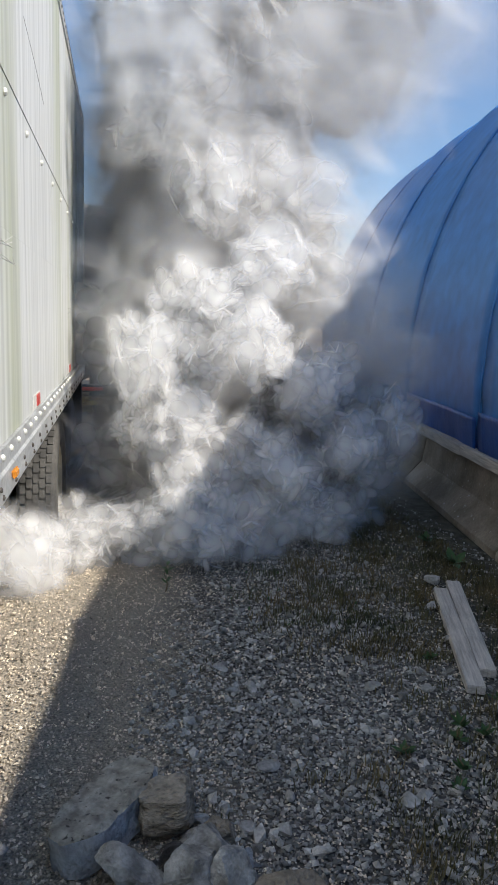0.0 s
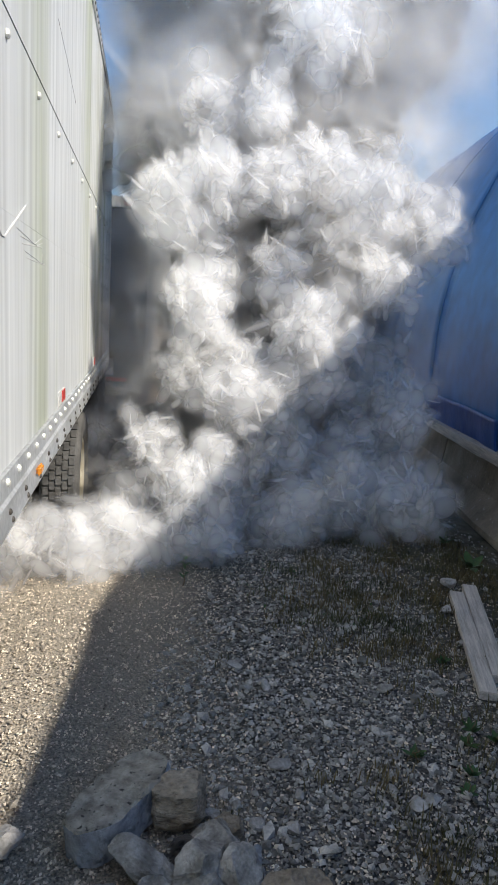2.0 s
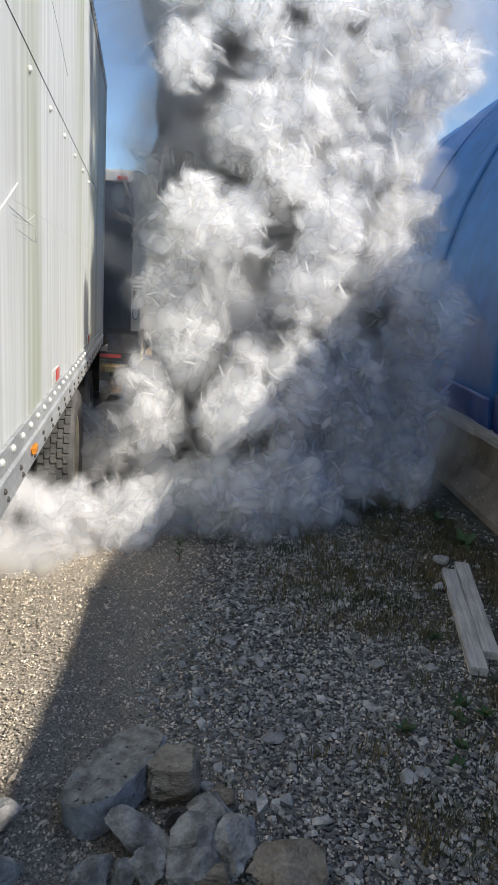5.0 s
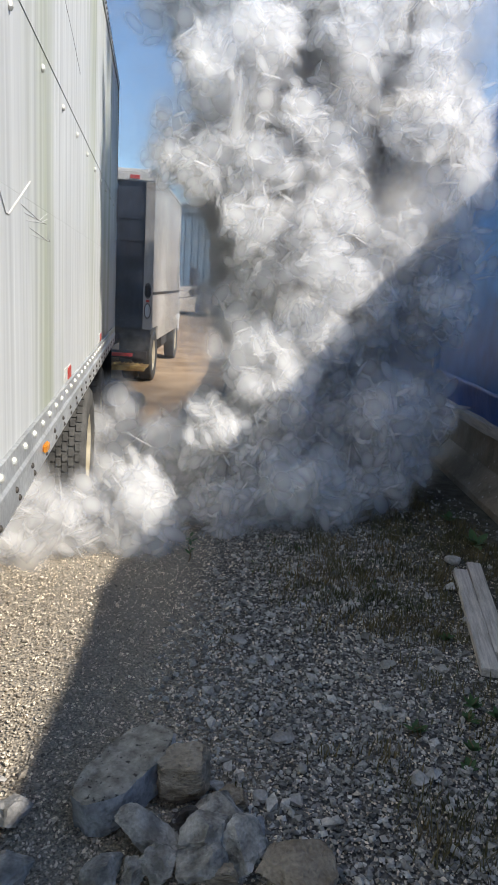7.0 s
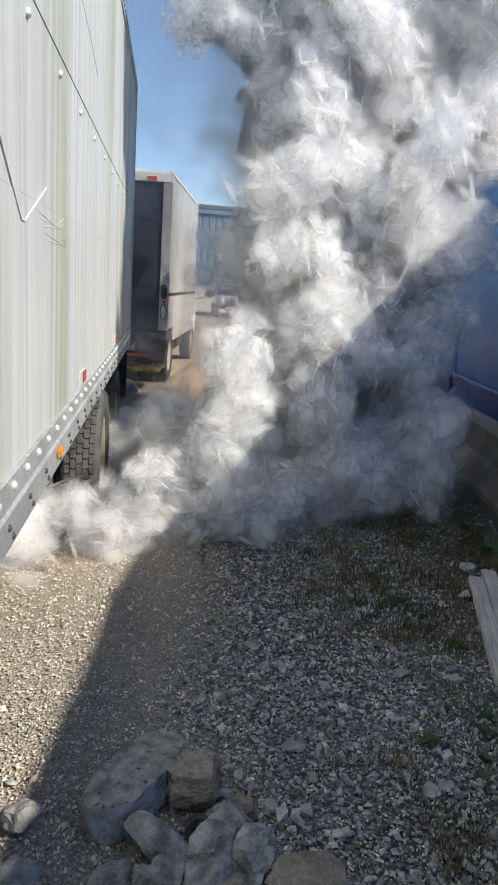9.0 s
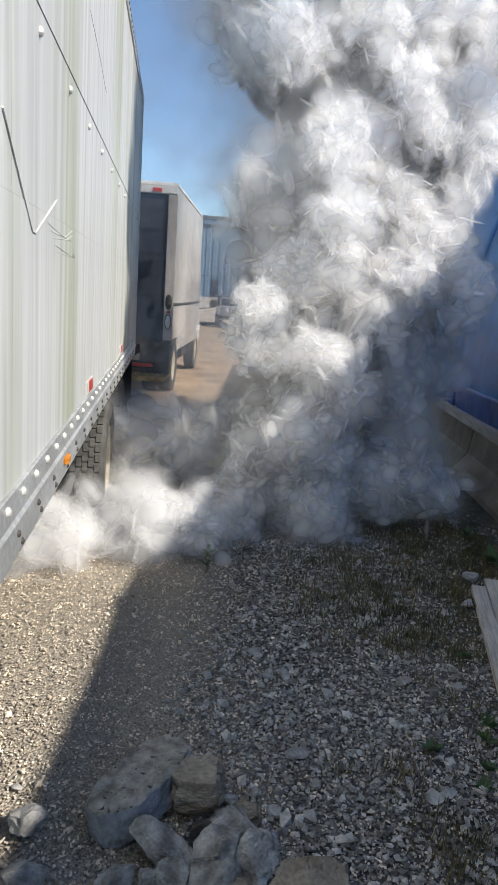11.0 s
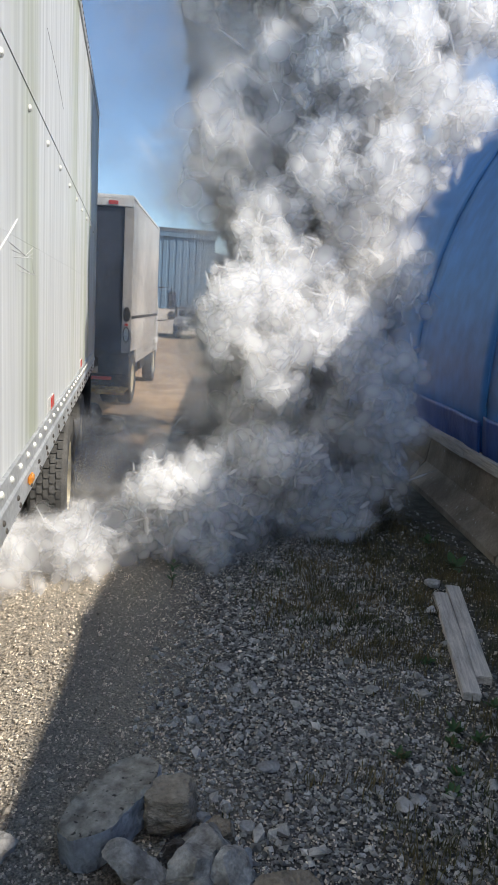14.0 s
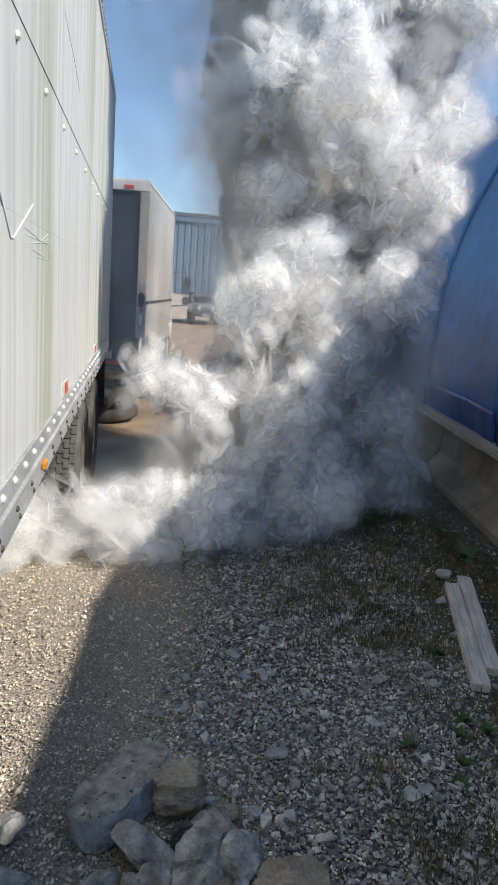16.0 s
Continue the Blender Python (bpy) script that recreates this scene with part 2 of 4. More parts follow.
def block(x0, x1, y0, y1, z0, z1, bevel=0.0, bm=None):
    bm = bm or bmesh.new()
    made = bmesh.ops.create_cube(bm, size=1)["verts"]
    for v in made:
        v.co = ((x0 + x1) / 2 + v.co.x * (x1 - x0), (y0 + y1) / 2 + v.co.y * (y1 - y0), (z0 + z1) / 2 + v.co.z * (z1 - z0))
    if bevel:
        edges = list({e for v in made for e in v.link_edges})
        bmesh.ops.bevel(bm, geom=edges, offset=bevel, segments=2, affect="EDGES")
    return bm


def prism(profile, y0, y1, axis="y"):
    """A closed profile of (across, up) drawn out along y, or along x."""
    bm = bmesh.new()
    put = (lambda a, b, c: (a, c, b)) if axis == "y" else (lambda a, b, c: (c, a, b))
    near = [bm.verts.new(put(a, b, y0)) for a, b in profile]
    far = [bm.verts.new(put(a, b, y1)) for a, b in profile]
    k = len(profile)
    bm.faces.new(near), bm.faces.new(far[::-1])
    for i in range(k):
        bm.faces.new((near[i], far[i], far[(i + 1) % k], near[(i + 1) % k]))
    bmesh.ops.recalc_face_normals(bm, faces=bm.faces)
    return bm


def tube(points, radius, sides=8):
    bm = bmesh.new()
    rings = []
    for i, p in enumerate(points):
        p = Vector(p)
        d = Vector(points[min(i + 1, len(points) - 1)]) - Vector(points[max(i - 1, 0)])
        q = d.to_track_quat("Z", "Y")
        r = radius[i] if isinstance(radius, (list, tuple)) else radius
        rings.append([bm.verts.new(p + q @ Vector((r * math.cos(a), r * math.sin(a), 0))) for a in (2 * math.pi * k / sides for k in range(sides))])
    for a, b in zip(rings, rings[1:]):
        for k in range(sides):
            bm.faces.new((a[k], a[(k + 1) % sides], b[(k + 1) % sides], b[k]))
    bm.faces.new(rings[0][::-1]), bm.faces.new(rings[-1])
    return bm


def lathe(profile, steps=40):
    """Turns a closed profile of (radius, along x) about the x axis."""
    bm = bmesh.new()
    rings = [[bm.verts.new((x, r * math.cos(a), r * math.sin(a))) for r, x in profile] for a in (2 * math.pi * k / steps for k in range(steps))]
    k = len(profile)
    for i in range(steps):
        a, b = rings[i], rings[(i + 1) % steps]
        for j in range(k):
            bm.faces.new((a[j], a[(j + 1) % k], b[(j + 1) % k], b[j]))
    bmesh.ops.recalc_face_normals(bm, faces=bm.faces)
    return bm


def bolt_head(r=0.016, h=0.012):
    bm = bmesh.new()
    bmesh.ops.create_uvsphere(bm, u_segments=8, v_segments=5, radius=1)
    for v in bm.verts:
        v.co = (v.co.x * h, v.co.y * r, v.co.z * r)
    return bm


# ---- ground ----
def build_ground():
    bm = bmesh.new()
    xs = [-900, -60, -12, -4] + [-3 + 0.5 * i for i in range(17)] + [8, 20, 60, 900]
    ys = [-900, -40, -6] + [-2 + 0.5 * i for i in range(33)] + [20, 30, 60, 200, 1500]
    grid = [[bm.verts.new((x, y, -0.012 + (0.014 * noise.noise((x * 0.9, y * 0.9, 3)) if -3 < x < 6 and -2 < y < 14 else 0))) for x in xs] for y in ys]
    for a, b in zip(grid, grid[1:]):
        for i in range(len(xs) - 1):
            bm.faces.new((a[i], a[i + 1], b[i + 1], b[i]))
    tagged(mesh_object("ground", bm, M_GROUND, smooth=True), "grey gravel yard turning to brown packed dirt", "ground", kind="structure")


def scatter(name, material, label, category, shapes, where, sizes, sink=0.35):
    """Many small closed shapes in one mesh. where: (x, y) rows."""
    rng = np.random.default_rng(len(where))
    verts, faces, base = [], [], 0
    for (x, y), s in zip(where, sizes):
        v, f = shapes[rng.integers(len(shapes))]
        q = Euler(rng.uniform(0, 6.28, 3)).to_matrix()
        p = (v * s * rng.uniform(0.6, 1.25, 3)) @ np.array(q).T
        p[:, 2] *= 0.75
        p += (x, y, s * (1 - sink) * 0.6 - 0.005)
        verts.append(p)
        faces.append(f + base)
        base += len(v)
    me = bpy.data.meshes.new(name)
    me.from_pydata(np.concatenate(verts).tolist(), [], np.concatenate(faces).tolist())
    me.materials.append(material)
    return tagged(new(name, me), label, category, kind="stuff")


def pebble_shapes(sub, count, rough):
    made = []
    for k in range(count):
        bm = bmesh.new()
        if sub:
            bmesh.ops.create_icosphere(bm, subdivisions=1, radius=1)
        else:
            for c in ((1, 0, 0), (0, 1, 0), (-1, 0, 0), (0, -1, 0), (0, 0, 1), (0, 0, -1)):
                bm.verts.new(c)
            bm.verts.ensure_lookup_table()
            for i in range(4):
                for t in (4, 5):
                    f = (i, (i + 1) % 4, t) if t == 4 else ((i + 1) % 4, i, t)
                    bm.faces.new([bm.verts[j] for j in f])
        for v in bm.verts:
            v.co *= random.uniform(1 - rough, 1 + rough)
        bm.verts.index_update()
        made.append((np.array([v.co[:] for v in bm.verts]), np.array([[v.index for v in f.verts] for f in bm.faces])))
        bm.free()
    return made


def build_gravel():
    rng = np.random.default_rng(4)
    n = 84000
    x, y = rng.uniform(0.15, 3.0, n), 1.55 + 5.4 * rng.random(n) ** 1.35
    lane = np.clip((x - 0.25 - 0.25 * np.sin(y * 1.7)) / 0.5, 0, 1) * np.clip((2.35 - x) / 1.1, 0.10, 1)
    patch = 0.5 + 0.5 * np.sin(x * 3.1 + 1.3 * np.sin(y * 2.3)) * np.sin(y * 2.1 + x)
    keep = rng.random(n) < lane * (0.45 + 0.55 * patch)
    pts = np.c_[x, y][keep]
    sizes = 0.0074 * np.exp(rng.normal(0, 0.45, len(pts)))
    scatter("coarse_gravel", M_GRAVEL, "loose grey crushed stone lying on the yard", "gravel", pebble_shapes(0, 20, 0.3), pts, sizes)
    n = 72000
    x, y = rng.uniform(-1.3, 2.6, n), 1.55 + 4.6 * rng.random(n) ** 1.5
    keep = rng.random(n) < np.where(x < 0.6, 1.0, 0.45)
    pts = np.c_[x, y][keep]
    sizes = 0.0056 * np.exp(rng.normal(0, 0.32, len(pts)))
    scatter("fine_gravel", M_PEBBLE, "fine tan and grey gravel in the wheel track", "gravel", pebble_shapes(0, 12, 0.3), pts, sizes)


def rock(name, label, where, size, turn=(0, 0, 0), seed=0, cuts=9, material=None, sub=5, rough=0.13, group="pile of rocks"):
    rng = random.Random(seed)
    bm = bmesh.new()
    bmesh.ops.create_icosphere(bm, subdivisions=sub, radius=1)
    planes = []
    for _ in range(cuts):
        d = Vector((rng.gauss(0, 1), rng.gauss(0, 1), rng.gauss(0, 1))).normalized()
        planes.append((d, rng.uniform(0.50, 0.76)))
    o = Vector((rng.uniform(-9, 9), rng.uniform(-9, 9), rng.uniform(-9, 9)))
    for v in bm.verts:
        p = v.co.copy()
        for d, h in planes:
            over = p.dot(d) - h
            if over > 0:
                p -= d * over * 0.985
        p += v.co * (rough * noise.fractal(p * 2.0 + o, 0.8, 2.2, 6) + rough * 0.5 * noise.noise(p * 6 + o) + rough * 0.25 * noise.noise(p * 15 + o))
        v.co = (p.x * size[0] / 1.62, p.y * size[1] / 1.62, p.z * size[2] / 1.62)
    turned = Euler([radians(a) for a in turn]).to_matrix()
    bmesh.ops.rotate(bm, verts=bm.verts, matrix=turned)
    low = min(v.co.z for v in bm.verts)
    base = max(where[2], 0)
    for v in bm.verts:
        v.co.z -= low + 0.012
    ob = mesh_object(name, bm, material or M_ROCK, smooth=False)
    ob.matrix_basis = pose(where[0], where[1], base)
    return tagged(ob, label, "rock", group)


def slab_rock():
    """A broken slab: a flat pitted crust over steep blue-grey sides."""
    bm = bmesh.new()
    rings, steps = [], 72
    levels = ((1.0, 0.0), (1.0, 0.25), (1.0, 0.5), (1.0, 0.75), (0.985, 0.93), (0.95, 1.0), (0.75, 1.01), (0.5, 1.0), (0.25, 1.01))
    for j, (k, h) in enumerate(levels):
        row = []
        for i in range(steps):
            a = 2 * math.pi * i / steps
            c, d = math.cos(a), math.sin(a)
            r = 1 / (abs(c) ** 2.8 + abs(d) ** 2.8) ** (1 / 2.8) * (1 + 0.10 * noise.noise((c * 1.6, d * 1.6, 7)) + 0.03 * noise.noise((c * 6, d * 6, h * 3)))
            p = Vector((0.105 * r * k * c, 0.235 * r * k * d, 0.13 * h))
            if j < 5:
                p += Vector((c, d, 0)) * (0.012 * noise.noise(p * 22) + 0.03 * (0.5 - h) * noise.noise((c * 2, d * 2, 1)))
            else:
                p.z += 0.010 * noise.noise(p * 16) + 0.005 * noise.noise(p * 50)
            row.append(bm.verts.new(p))
        rings.append(row)
    for j, (a, b) in enumerate(zip(rings, rings[1:])):
        for i in range(steps):
            bm.faces.new((a[i], a[(i + 1) % steps], b[(i + 1) % steps], b[i])).material_index = int(j >= 4)
    bm.faces.new(rings[-1]).material_index = 1
    bm.faces.new(rings[0][::-1])
    ob = mesh_object("rock", bm, M_ROCK_BLUE)
    ob.data.materials.append(M_ROCK_TOP)
    ob.matrix_basis = pose(0.076, 2.351, 0.012, 3, -7, -38)
    tagged(ob, "long slab of blue-grey rock with a tan weathered top", "rock", "pile of rocks")


def build_rocks():
    R = rock
    slab_rock()
    R("rock", "rounded brown rock resting against a slab", (0.264, 2.339, 0.0), (0.239, 0.156, 0.156), (8, 5, 20), 5, 4, M_ROCK_TAN, 5, 0.08)
    R("rock", "blocky pitted grey rock in the pile", (0.162, 2.088, 0.0), (0.232, 0.131, 0.131), (0, 22, -20), 8, 10, M_ROCK, 5, 0.08)
    R("rock", "black tarry rock speckled with stones", (0.269, 2.159, 0.0), (0.162, 0.094, 0.094), (0, 0, 30), 11, 8, M_ROCK_DARK, 5, 0.1)
    R("rock", "angular grey rock in the pile", (0.331, 2.022, 0.05), (0.159, 0.128, 0.128), (10, 0, 30), 14, 11, M_ROCK, 5, 0.07)
    R("rock", "grey-brown angular rock deep in the pile", (0.386, 2.155, 0.0), (0.186, 0.145, 0.145), (0, 15, -30), 17, 11, M_ROCK, 5, 0.07)
    R("rock", "tan angular rock at the back of the pile", (0.441, 2.238, 0.0), (0.105, 0.111, 0.111), (0, 25, 15), 19, 10, M_ROCK_TAN, 5, 0.08)
    R("rock", "pale grey rock standing on end in the pile", (0.296, 1.955, 0.0), (0.151, 0.136, 0.136), (0, 0, 10), 21, 9, M_ROCK, 5, 0.08)
    R("rock", "large pitted grey rock at the edge of the pile", (0.437, 2.008, 0.0), (0.156, 0.147, 0.147), (0, 20, 40), 24, 10, M_ROCK, 5, 0.09)
    R("rock", "small blue-grey rock at the edge of the pile", (0.498, 2.100, 0.0), (0.081, 0.085, 0.085), (0, 0, 15), 27, 9, M_ROCK_BLUE, 5, 0.08)
    R("rock", "flat tan stone slab lying by the pile", (0.599, 1.940, 0.0), (0.224, 0.212, 0.106), (0, 6, -12), 30, 11, M_ROCK_TAN, 5, 0.06)
    R("rock", "low grey rock half sunk by the pile", (0.006, 1.958, 0.0), (0.144, 0.095, 0.095), (0, 0, 25), 33, 9, M_ROCK, 5, 0.08)
    R("rock", "knobbly grey rock at the foot of the pile", (0.094, 1.957, 0.0), (0.078, 0.077, 0.077), (0, 0, 60), 36, 8, M_ROCK, 5, 0.12)
    R("rock", "knobbly grey rock at the foot of the pile", (0.176, 1.953, 0.0), (0.115, 0.107, 0.107), (0, 20, 10), 37, 8, M_ROCK, 5, 0.12)
    R("rock", "small reddish rock at the foot of the pile", (0.375, 1.9, 0.0), (0.10, 0.09, 0.09), (0, 0, 0), 39, 8, M_ROCK_TAN, 3)
    R("stone", "pale sunlit stone on gravel at the shadow edge", (-0.317, 2.215, 0.0), (0.12, 0.11, 0.10), (0, 10, 20), 41, 8, M_PALE, 3, group="loose stones")
    R("stone", "flat grey stone lying on gravel", (-0.277, 2.0, 0.0), (0.15, 0.13, 0.07), (0, 0, 40), 43, 8, M_ROCK, 3, group="loose stones")
    loose = ((0.395, 2.355, .06), (0.543, 2.287, .065), (0.734, 2.435, .055), (1.17, 2.339, .075), (1.324, 3.153, .075), (1.603, 3.111, .06), (1.638, 2.926, .045),
             (1.867, 3.947, .055), (0.732, 3.216, .06), (1.101, 2.447, .05), (-0.393, 2.446, .04), (2.256, 4.479, .12), (0.49, 2.40, .05), (1.95, 3.62, .06), (2.05, 4.05, .08))
    for k, (x, y, s) in enumerate(loose):
        R("stone", "pale stone lying loose on the gravel", (x, y, 0.0), (s * 1.0, s * 0.8, s * 0.6), (0, 10 * (k % 3), 37 * k), 60 + k, 8, M_PALE, 3, group="loose stones")
    for x, y, s, a in ((0.70, 2.63, 0.13, 20), (0.80, 2.61, 0.08, 70), (0.60, 3.43, 0.11, -40), (0.64, 3.21, 0.08, 10)):
        R("stone", "flat broken piece of pale stone on gravel", (x, y, 0.0), (s * 0.8, s * 0.5, 0.03), (0, 8, a), int(s * 900), 10, M_PALE, 3, group="loose stones")


# ---- trailer ----
SIDE, TAIL, NOSE = -0.31, 8.25, -4.6      # the side wall's plane, the two ends
FLOOR_Z, TOP_Z = 1.27, 3.80


def truck_tyre(parent, name, m, radius=0.50, width=0.27, rim=M_RIM):
    """Tyre with tread blocks and a dished rim, about the x axis; +x is the outer side."""
    w, r = width / 2, radius
    tyre = part(name, lathe([(r * 0.56, -w * 0.8), (r * 0.72, -w), (r * 0.93, -w * 0.96), (r * 0.985, -w * 0.82), (r * 0.985, w * 0.82), (r * 0.93, w * 0.96), (r * 0.72, w), (r * 0.56, w * 0.8)], 56), M_RUBBER, parent, smooth=True)
    tyre.matrix_basis = m
    bm = bmesh.new()
    for k in range(44):
        a = 2 * math.pi * k / 44
        for j in range(5):
            c = -w * 0.80 + (j + 0.5) * (w * 1.6 / 5)
            b = block(c - w * 0.135, c + w * 0.135, -r * 0.052, r * 0.052, r * 0.975, r * 1.0)
            bmesh.ops.rotate(b, verts=b.verts, matrix=Matrix.Rotation(a + (j % 2) * 0.071, 3, "X"))
            tmp = bpy.data.meshes.new("tread")
            b.to_mesh(tmp), b.free()
            bm.from_mesh(tmp)
            bpy.data.meshes.remove(tmp)
    part("tread", bm, M_RUBBER, tyre)
    part("rim", lathe([(0.02, w * 0.3), (r * 0.30, w * 0.3), (r * 0.36, w * 0.15), (r * 0.50, w * 0.2), (r * 0.55, w * 0.82), (r * 0.585, w * 0.84), (r * 0.57, -w * 0.7), (0.02, -w * 0.7)], 40), rim, tyre, "cream painted steel rim", smooth=True)
    return tyre


def build_trailer():
    t = thing("trailer", pose(0, 0, 0), "long white box trailer with green-streaked panels and riveted rails", "trailer")
    # side panels butted end to end, each in an upper and a lower sheet
    edges = [NOSE, -3.2, -1.9, -0.6, 0.7, 2.0, 3.3, 4.6, 5.9, 7.2, TAIL - 0.08]
    for a, b in zip(edges, edges[1:]):
        part("side_panel", block(SIDE - 0.03, SIDE, a + 0.0008, b - 0.0008, FLOOR_Z + 0.02, 2.0475, 0.0), M_PANEL, t)
        part("side_panel", block(SIDE - 0.03, SIDE - 0.0015, a + 0.0008, b - 0.0008, 2.049, 2.5875), M_PANEL, t)
        part("side_panel", block(SIDE - 0.03, SIDE + 0.0015, a + 0.0008, b - 0.0008, 2.589, TOP_Z - 0.07), M_PANEL, t)
    part("far_wall", block(-2.86, -2.82, NOSE, TAIL, FLOOR_Z, TOP_Z - 0.02), M_PANEL, t)
    part("floor", block(-2.82, SIDE - 0.035, NOSE, TAIL, 1.12, 1.26), M_STEEL, t)
    part("roof", block(-2.86, SIDE - 0.01, NOSE, TAIL, TOP_Z - 0.02, TOP_Z), M_WHITE, t)
    part("front_wall", block(-2.82, SIDE - 0.035, NOSE, NOSE + 0.04, FLOOR_Z, TOP_Z - 0.02), M_PANEL, t)
    for x0, x1 in ((-2.81, -1.60), (-1.59, -0.36)):
        part("rear_door", block(x0, x1, TAIL - 0.06, TAIL - 0.01, FLOOR_Z + 0.02, TOP_Z - 0.05, 0.006), M_PANEL, t)
    part("corner_post", block(SIDE - 0.06, SIDE + 0.008, TAIL - 0.078, TAIL, 1.12, TOP_Z - 0.003, 0.006), M_WHITE, t, "pale painted corner post")
    # rails: a folded lip over a flat band
    low = [(SIDE - 0.03, 1.085), (SIDE + 0.008, 1.085), (SIDE + 0.012, 1.10), (SIDE + 0.012, 1.175), (SIDE + 0.020, 1.185), (SIDE + 0.020, 1.20), (SIDE + 0.012, 1.21), (SIDE + 0.010, 1.285), (SIDE - 0.03, 1.29)]
    rail = part("bottom_rail", prism(low, NOSE, TAIL - 0.08), M_RAIL, t, "riveted aluminium bottom rail")
    top = part("top_rail", prism([(SIDE - 0.03, TOP_Z - 0.07), (SIDE + 0.012, TOP_Z - 0.07), (SIDE + 0.014, TOP_Z - 0.01), (SIDE + 0.004, TOP_Z + 0.006), (SIDE - 0.03, TOP_Z + 0.006)], NOSE, TAIL - 0.08), M_RAIL, t, "riveted aluminium top rail")
    stud, nut = bolt_head(0.015, 0.012), bolt_head(0.011, 0.008)
    me_stud, me_nut = bpy.data.meshes.new("rivet"), bpy.data.meshes.new("rivet")
    stud.to_mesh(me_stud), nut.to_mesh(me_nut)
    me_stud.materials.append(M_BOLT), me_nut.materials.append(M_STEEL)
    def rivet(me, parent, x, y, z):
        ob = new("rivet", me)
        ob.parent, ob.location = parent, (x, y, z)
    for i in range(34):
        y = 1.7 + i * 0.19
        rivet(me_stud, rail, SIDE + 0.011, y, 1.255)
    for i in range(22):
        y = 1.72 + i * 0.29
        rivet(me_nut, rail, SIDE + 0.013, y, 1.155)
        rivet(me_nut, rail, SIDE + 0.012, y + 0.05, 1.115)
    for i in range(40):
        rivet(me_nut, top, SIDE + 0.014, 3.8 + i * 0.11, TOP_Z - 0.035)
    for i in range(11):
        rivet(me_stud, t, SIDE + 0.001, 2.35 + i * 0.585, 2.525)
    for y in (3.72, 5.95):
        r = part("reflector", block(SIDE, SIDE + 0.005, y - 0.13, y + 0.13, 1.297, 1.365, 0.001), M_WHITE, t, "red and white reflector plate")
        part("red_lens", block(SIDE + 0.0052, SIDE + 0.009, y - 0.01, y + 0.12, 1.302, 1.360, 0.001), M_RED, r)
    part("marker_lamp", block(SIDE + 0.012, SIDE + 0.03, 2.83, 2.91, 1.138, 1.172, 0.006), M_AMBER, t, "amber side marker")
    # scuffs where a branch or fork dragged along the sheet
    scuff = [(SIDE + 0.001, 1.9 + 0.05 * i, 2.22 - 0.035 * i) for i in range(8)] + [(SIDE + 0.001, 2.30 + 0.06 * i, 1.975 + 0.022 * i) for i in range(7)]
    part("scuff", tube(scuff, 0.003, 5), M_WHITE, t, "pale dragged scuff")
    for k in range(5):
        z = 2.02 - 0.02 * k
        part("scuff", tube([(SIDE + 0.0005, 2.5 + 0.05 * k, z), (SIDE + 0.0005, 2.85 + 0.07 * k, z - 0.02 + 0.02 * (k % 3)), (SIDE + 0.0005, 3.05, z + 0.02)], 0.0012, 4), M_WHITE, t)
    part("crack", tube([(SIDE + 0.0002, 3.48, 2.98), (SIDE + 0.0002, 3.9, 2.92), (SIDE + 0.0002, 4.25, 2.85)], 0.0025, 4), M_STEEL, t, "dark split in the sheet")
    # running gear
    for y in (5.45, 6.75):
        axle = part("axle", tube([(-2.7, y, 0.5), (-0.4, y, 0.5)], 0.07, 12), M_STEEL, t, smooth=True)
        for x in (-0.465, -0.78, -2.40, -2.71):
            truck_tyre(axle, "tyre", pose(x, y, 0.5) @ (pose(0, 0, 0) if x > -1.5 else pose(0, 0, 0, 0, 0, 180)))
    part("subframe", block(-2.0, -1.2, 4.6, TAIL - 0.1, 0.80, 1.12, 0.02), M_STEEL, t)
    for x in (-0.62, -2.3):
        part("guard_leg", block(x - 0.05, x + 0.05, TAIL - 0.13, TAIL - 0.03, 0.52, 1.12, 0.008), M_STEEL, t)
    part("guard_leg", block(-0.43, -0.33, TAIL - 0.11, TAIL - 0.03, 0.54, 1.10, 0.008), M_STEEL, t)
    part("guard_bar", block(-2.7, -0.32, TAIL - 0.16, TAIL - 0.02, 0.48, 0.56, 0.01), M_STEEL, t, "rusty underride bar")
    for x in (-0.62, -2.5):
        leg = part("landing_leg", block(x - 0.06, x + 0.06, -2.2, -2.08, 0.08, 1.12, 0.01), M_STEEL, t)
        part("foot", block(x - 0.13, x + 0.13, -2.28, -2.0, 0.0, 0.08, 0.015), M_STEEL, leg)


# ---- fabric hall and its base ----
ARCH_W, ARCH_Z, ARCH_R = 7.5, 1.35, 4.97
HALL_END, BAY = 16.0, 2.4


def hall_matrix():
    return Matrix(((W.x, U.x, 0, 0), (W.y, U.y, 0, 0), (0, 0, 1, 0), (0, 0, 0, 1)))


